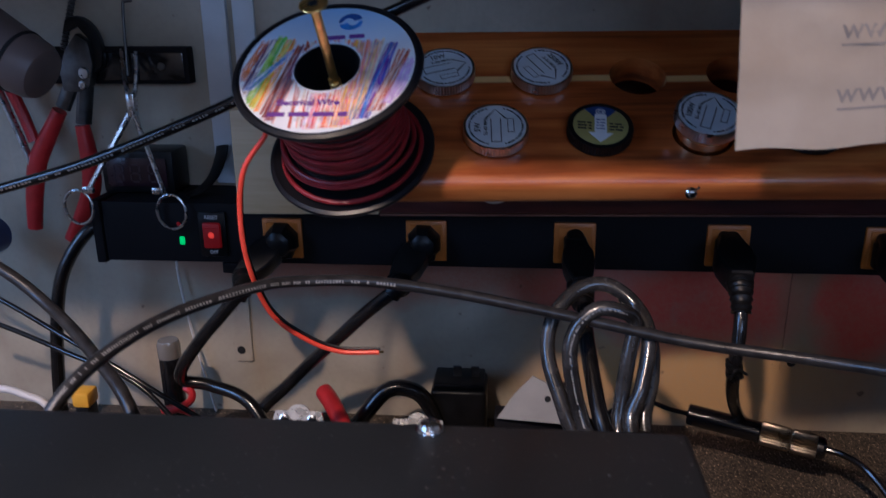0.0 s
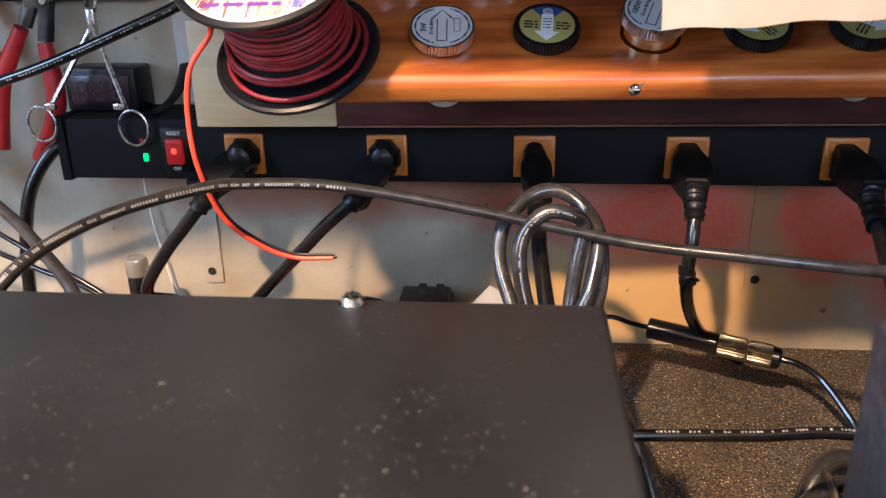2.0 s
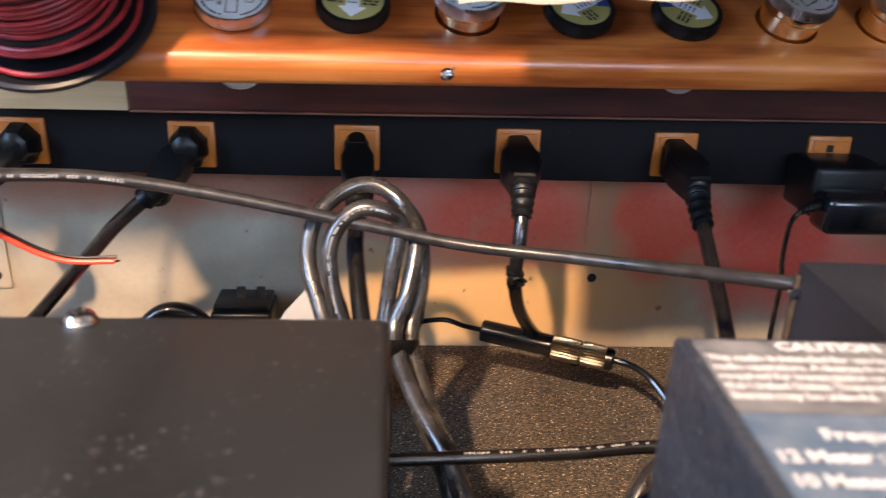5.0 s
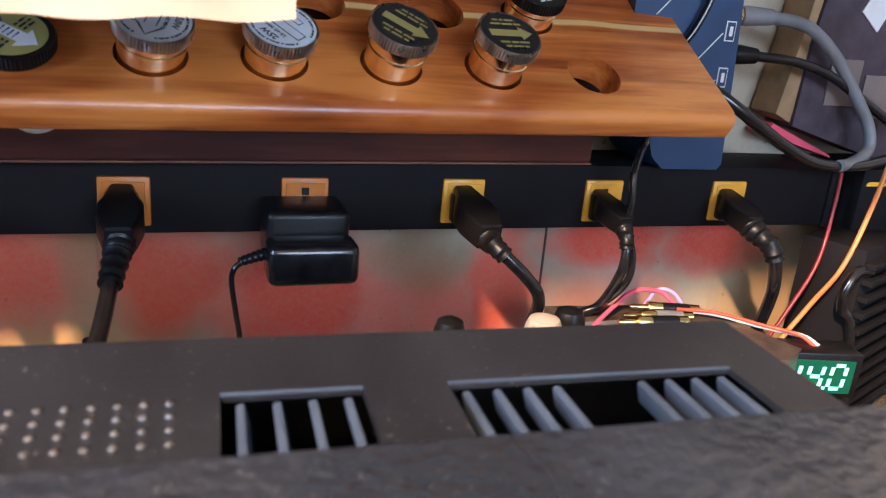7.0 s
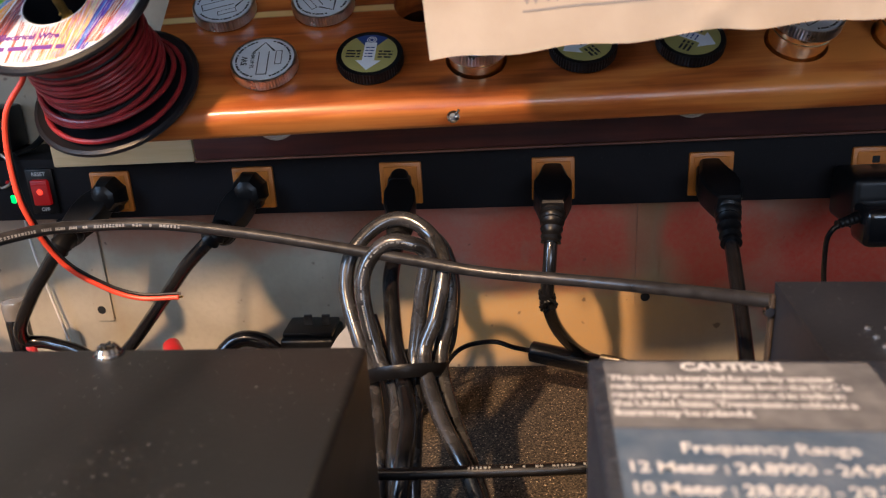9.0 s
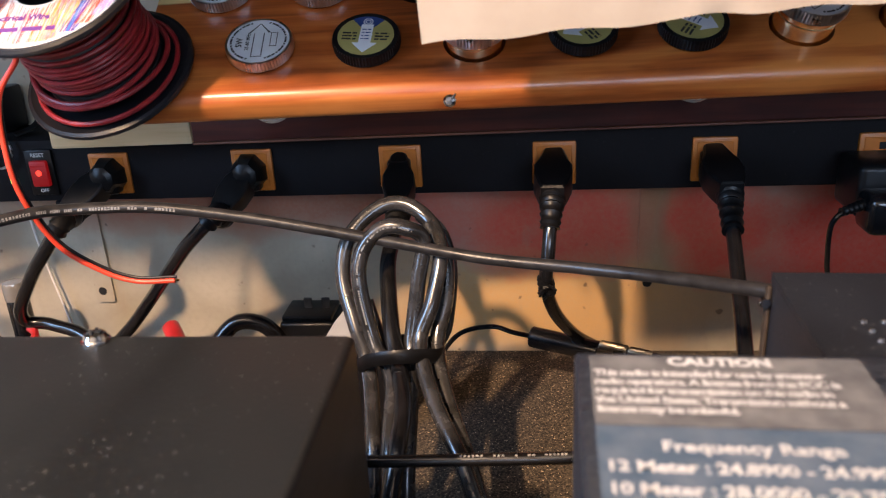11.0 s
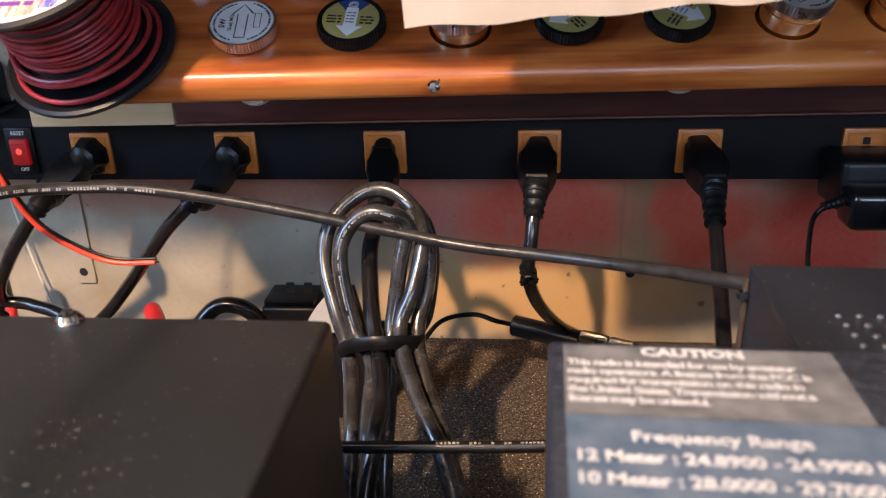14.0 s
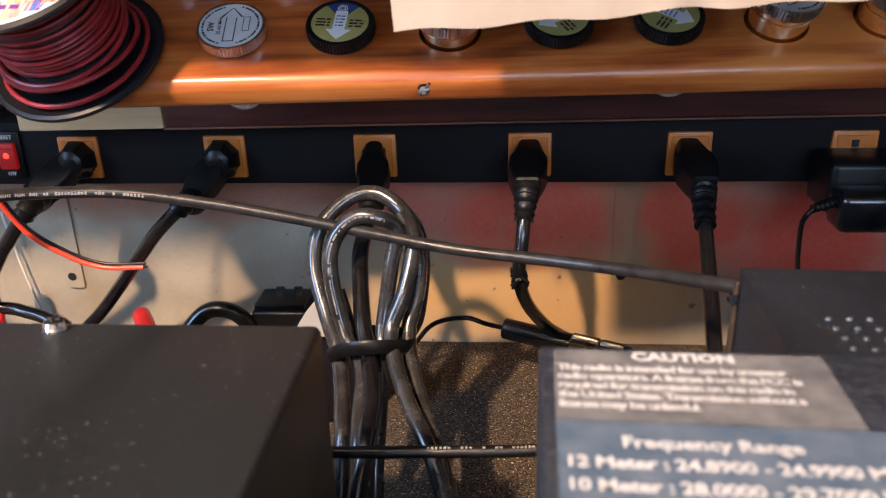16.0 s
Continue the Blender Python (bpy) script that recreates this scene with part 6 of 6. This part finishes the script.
for z in (0.2985, 0.2700, 0.2470):
    frame_bm = box(0.7560, 0.7632, -0.0106, -0.0100, z - 0.0062, z + 0.0062, 0.0002, 1)
    on(blue, "port_mark", frame_bm, M_WHITE)
    on(blue, "port_symbol", box(0.7568, 0.7624, -0.0109, -0.0106, z - 0.0054, z + 0.0054), M_BLUEBOX)
    on(blue, "port_letter", box(0.7584, 0.7608, -0.0112, -0.0109, z - 0.0030, z + 0.0030, 0.0004, 1), M_WHITE)


def plug_out(label, at, path, r, mat, boot):
    top = thing("coax_plug", label, "connector", pose(*at), "plugs on the switch box")
    a, b = Vector(at), Vector(path[0])
    mm = Matrix.Translation(a) @ (b - a).to_track_quat("Z", "Y").to_matrix().to_4x4()
    le = (b - a).length
    on(top, "coupling", lathe([(0.0, 0.0), (0.0058, 0.0), (0.0062, 0.001), (0.0062, 0.010), (0.005, 0.0115), (0.0, 0.0115)], 36, 0.0004, 2, 3, mm), M_GOLD)
    on(top, "boot", lathe([(0.0, 0.0115), (0.0062, 0.0115), (0.0066, 0.016), (0.0052, le), (0.0, le)], 20, m=mm), boot)
    on(top, "cable", tube(path, r, 12, 8), mat)


plug_out("gold plug with a grey boot and grey cable", (0.7700, 0.012, 0.3080), [(0.8050, 0.010, 0.3090), (0.8340, 0.008, 0.3050), (0.8600, 0.006, 0.288), (0.8840, 0.004, 0.262), (0.8990, 0.0, 0.240), (0.8990, -0.004, 0.2240), (0.8760, -0.014, 0.2165), (0.8586, -0.022, 0.2165)], 0.0042, M_GREYCORD, M_GREYCORD)
plug_out("gold plug with a black boot and black cable", (0.7690, 0.012, 0.2840), [(0.7980, 0.010, 0.2835), (0.8300, 0.008, 0.2815), (0.8600, 0.006, 0.2740), (0.8900, 0.006, 0.2600), (0.93, 0.006, 0.2400)], 0.0034, M_CORD, M_RUBBER)
loose_cable("black cable drooping past the rack's corner", [(0.725, 0.0, 0.276), (0.745, -0.020, 0.2640), (0.7629, -0.028, 0.2527), (0.7830, -0.030, 0.2410), (0.8034, -0.03, 0.2303), (0.8300, -0.026, 0.2200), (0.8586, -0.02, 0.2155), (0.8900, -0.012, 0.2150), (0.93, 0.0, 0.219)], 0.0040)
loose_cable("thin black lead hanging over the switch box", [(0.7420, -0.015, 0.36), (0.7405, -0.0145, 0.325), (0.7330, -0.014, 0.302), (0.7230, -0.012, 0.285), (0.715, -0.005, 0.27)], 0.0024)
pouch = thing("tool_pouch", "dark brown cloth pouch with a tan leather edge", "pouch", pose(0.90, 0.03, 0.22))
on(pouch, "cloth", flat([(0.850, 0.236), (0.93, 0.214), (1.02, 0.222), (1.02, 0.40), (0.868, 0.40), (0.853, 0.30)], 0.0, 0.03, pose(0, 0.05, 0, 90)), M_BROWN)
on(pouch, "leather_edge", flat([(0.836, 0.244), (0.8495, 0.238), (0.8670, 0.40), (0.858, 0.40), (0.846, 0.300)], 0.0, 0.028, pose(0, 0.051, 0, 90)), M_TAN, "tan leather edge")
for x0, x1, z0, z1 in ((0.872, 0.900, 0.252, 0.285), (0.905, 0.935, 0.244, 0.275)):
    on(pouch, "patch", box(x0, x1, 0.0185, 0.0199, z0, z1, 0.0005), M_TAUPE)
on(pouch, "paper_tag", flat([(0.888, 0.318), (0.905, 0.305), (0.925, 0.345), (0.908, 0.356)], 0.0, 0.001, pose(0, 0.0195, 0, 90)), M_WHITE, "white paper tag")
on(pouch, "red_lining", flat([(0.842, 0.2360), (0.9, 0.2130), (0.9, 0.2115), (0.836, 0.2290)], 0.0, 0.02, pose(0, 0.05, 0, 90)), M_PINK, "red lining")
ob = thing("outlet_box", "black outlet box with a yellow edge by the strip's end", "outlet box", pose(0.93, 0, 0.13))
on(ob, "case", box(0.9000, 0.99, -0.006, WALL_Y - 0.001, 0.160, 0.2110, 0.002), M_STRIP)
on(ob, "yellow_edge", flat(arc(0.9060, 0.1985, 0.003, 180, 90, 4) + [(0.9240, 0.2015), (0.9240, 0.1985), (0.9065, 0.1985)], 0, 0.001, pose(0, -0.0062, 0, 90)), M_YELLOW, "curved yellow edge")
fin = thing("heat_sink", "black finned heat sink standing on the bench", "heat sink", pose(0.9, -0.06, BENCH_Z))
FM = pose(0.872, -0.058, 0, 0, 0, 24)
own = box(0, 0.12, 0.006, 0.05, BENCH_Z, 0.165, 0.001)
bmesh.ops.transform(own, matrix=FM, verts=list(own.verts))
on(fin, "block", own, M_STRIP)
for k in range(11):
    own = box(0.002, 0.118, -0.001, 0.0062, 0.032 + 0.012 * k, 0.036 + 0.012 * k, 0.0005, 1)
    bmesh.ops.transform(own, matrix=FM, verts=list(own.verts))
    on(fin, "fin", own, M_STRIP)
loose_cable("orange insulated wire slanting down", [(0.902, -0.024, 0.232), (0.8790, -0.038, 0.1900), (0.8600, -0.044, 0.1500), (0.848, -0.035, 0.118), (0.83, -0.03, 0.08), (0.82, -0.03, 0.027)], 0.0017, M_COPPER, "wire")
loose_cable("thin dark red wire slanting down", [(0.872, -0.012, 0.216), (0.8650, -0.020, 0.1900), (0.8520, -0.030, 0.1500), (0.8300, -0.035, 0.1150), (0.80, -0.035, 0.06), (0.795, -0.035, 0.026)], 0.0014, M_REDWIRE, "wire")
loose_cable("black cable loop in front of the heat sink", [(0.880, -0.050, 0.150), (0.866, -0.052, 0.1500), (0.8570, -0.054, 0.1390), (0.8580, -0.054, 0.1240), (0.868, -0.055, 0.110), (0.875, -0.058, 0.06), (0.87, -0.065, 0.029)], 0.0036)

# project box with loose gold plugs and coloured leads, and the green voltmeter
pb = thing("project_box", "dull brown-grey project box strewn with leads", "project box", pose(0.73, -0.06, BENCH_Z))
on(pb, "case", flat([(0.655, -0.012), (0.655, -0.095), (0.770, -0.108), (0.7900, -0.095), (0.762, -0.020)], BENCH_Z, 0.1180, None), M_GRIMY)
on(pb, "papers", box(0.665, 0.720, -0.085, -0.045, 0.1182, 0.1210, 0.0008), M_GREYCORD)


def gold_plug(x, y, z, yaw, mat):
    top = thing("banana_plug", "gold-plated plug with a dark sleeve lying on the box", "plug", pose(x, y, z, 90, 0, yaw), "loose gold plugs")
    part("pin", lathe([(0.0, 0.0), (0.0016, 0.0006), (0.0021, 0.004), (0.0021, 0.012), (0.0, 0.0121)], 14), M_BRASS, top)
    part("collar", lathe([(0.0, 0.0121), (0.0038, 0.0121), (0.0044, 0.014), (0.0038, 0.022), (0.0, 0.0221)], 18), M_BRASS, top)
    part("sleeve", lathe([(0.0, 0.0221), (0.0040, 0.0221), (0.0038, 0.040), (0.0, 0.0402)], 18), mat, top)
    part("tail_ring", lathe([(0.0, 0.0402), (0.0034, 0.0402), (0.0034, 0.047), (0.0, 0.0472)], 16), M_BRASS, top)


gold_plug(0.6830, -0.056, 0.1245, 84, M_RUBBER)
gold_plug(0.6960, -0.040, 0.1215, 80, M_GREYCORD)
gold_plug(0.7020, -0.072, 0.1212, 92, M_RUBBER)
gold_plug(0.7090, -0.026, 0.1212, 76, M_RUBBER)
loose_cable("pink wire arching over the project box", [(0.668, -0.052, 0.1196), (0.690, -0.036, 0.1250), (0.712, -0.024, 0.1310), (0.733, -0.022, 0.1290), (0.745, -0.03, 0.1196)], 0.0015, M_PINK, "wire")
loose_cable("lilac wire on the project box", [(0.725, -0.02, 0.1194), (0.733, -0.02, 0.1295), (0.742, -0.024, 0.1290), (0.750, -0.03, 0.1194)], 0.0013, M_LILAC, "wire")
loose_cable("pink and white wire running to the voltmeter", [(0.738, -0.035, 0.1210), (0.760, -0.046, 0.1220), (0.785, -0.062, 0.1190), (0.803, -0.080, 0.1190), (0.808, -0.090, 0.1160)], 0.0016, M_WHITEWIRE, "wire")
loose_cable("red wire running to the voltmeter", [(0.738, -0.037, 0.1225), (0.760, -0.048, 0.1236), (0.785, -0.064, 0.1204), (0.800, -0.080, 0.1200), (0.805, -0.090, 0.1160)], 0.0012, M_ORANGEWIRE, "wire")
loose_cable("pale curly lead on the project box", [(0.668, -0.083, 0.1195), (0.684, -0.074, 0.1225), (0.700, -0.083, 0.1220), (0.718, -0.072, 0.1222), (0.735, -0.08, 0.1192)], 0.0010, M_WHITEWIRE, "wire")

volt = thing("voltmeter", "small black panel voltmeter glowing green digits", "voltmeter", pose(0.803, -0.1, BENCH_Z))
VM = pose(0.799, -0.100, 0.1015, 0, 0, -14)


def in_volt(bm):
    bmesh.ops.transform(bm, matrix=VM, verts=list(bm.verts))
    return bm


on(volt, "housing", in_volt(box(-0.030, 0.030, 0.0, 0.022, -0.0150, 0.0150, 0.0012)), M_RUBBER)
on(volt, "stand", in_volt(box(-0.026, 0.026, 0.003, 0.020, BENCH_Z - 0.1015, -0.0152, 0.0006)), M_STRIP)
on(volt, "window", in_volt(box(-0.0255, 0.0255, -0.0006, 0.0, -0.0115, 0.0108, 0.0003, 1)), M_SEGBACK, "green tinted display window")
digits = bmesh.new()
segments(digits, -0.0145, 0, 0.0044, 0.0078, 0.0022, "bc", 0.1)
segments(digits, 0.0005, 0, 0.0044, 0.0078, 0.0022, "bcfg", 0.1)
segments(digits, 0.0150, 0, 0.0044, 0.0078, 0.0022, "abcdef", 0.1)
box(0.0064, 0.0084, -0.0088, -0.0068, 0, 0.0003, bm=digits)
bmesh.ops.transform(digits, matrix=VM @ pose(0, -0.0007, 0, 90), verts=list(digits.verts))
on(volt, "lit_digits", digits, M_SEG, "glowing green digits")

# knobs that stand up behind the vented case
for x, y, z, r, mat, label in ((0.5395, -0.150, 0.175, 0.0070, M_RUBBER, "black rubber knob"), (0.622, -0.105, 0.1570, 0.0085, M_RUBBER, "black rubber knob"), (0.6000, -0.120, 0.1600, 0.0095, M_PAPER, "cream domed knob")):
    kn = thing("domed_knob", label + " on a thin post behind the vented case", "knob", pose(x, y, BENCH_Z), "knobs behind the case")
    on(kn, "dome", lathe([(0.0, z - 0.012), (r, z - 0.012), (r, z - 0.006), (r * 0.8, z - 0.0015), (r * 0.4, z), (0.0, z + 0.0003)], 20, m=pose(x, y, 0)), mat)
    on(kn, "post", lathe([(0.0, BENCH_Z), (r * 0.5, BENCH_Z), (r * 0.5, z - 0.0121), (0.0, z - 0.012)], 14, m=pose(x, y, 0)), M_STRIP)
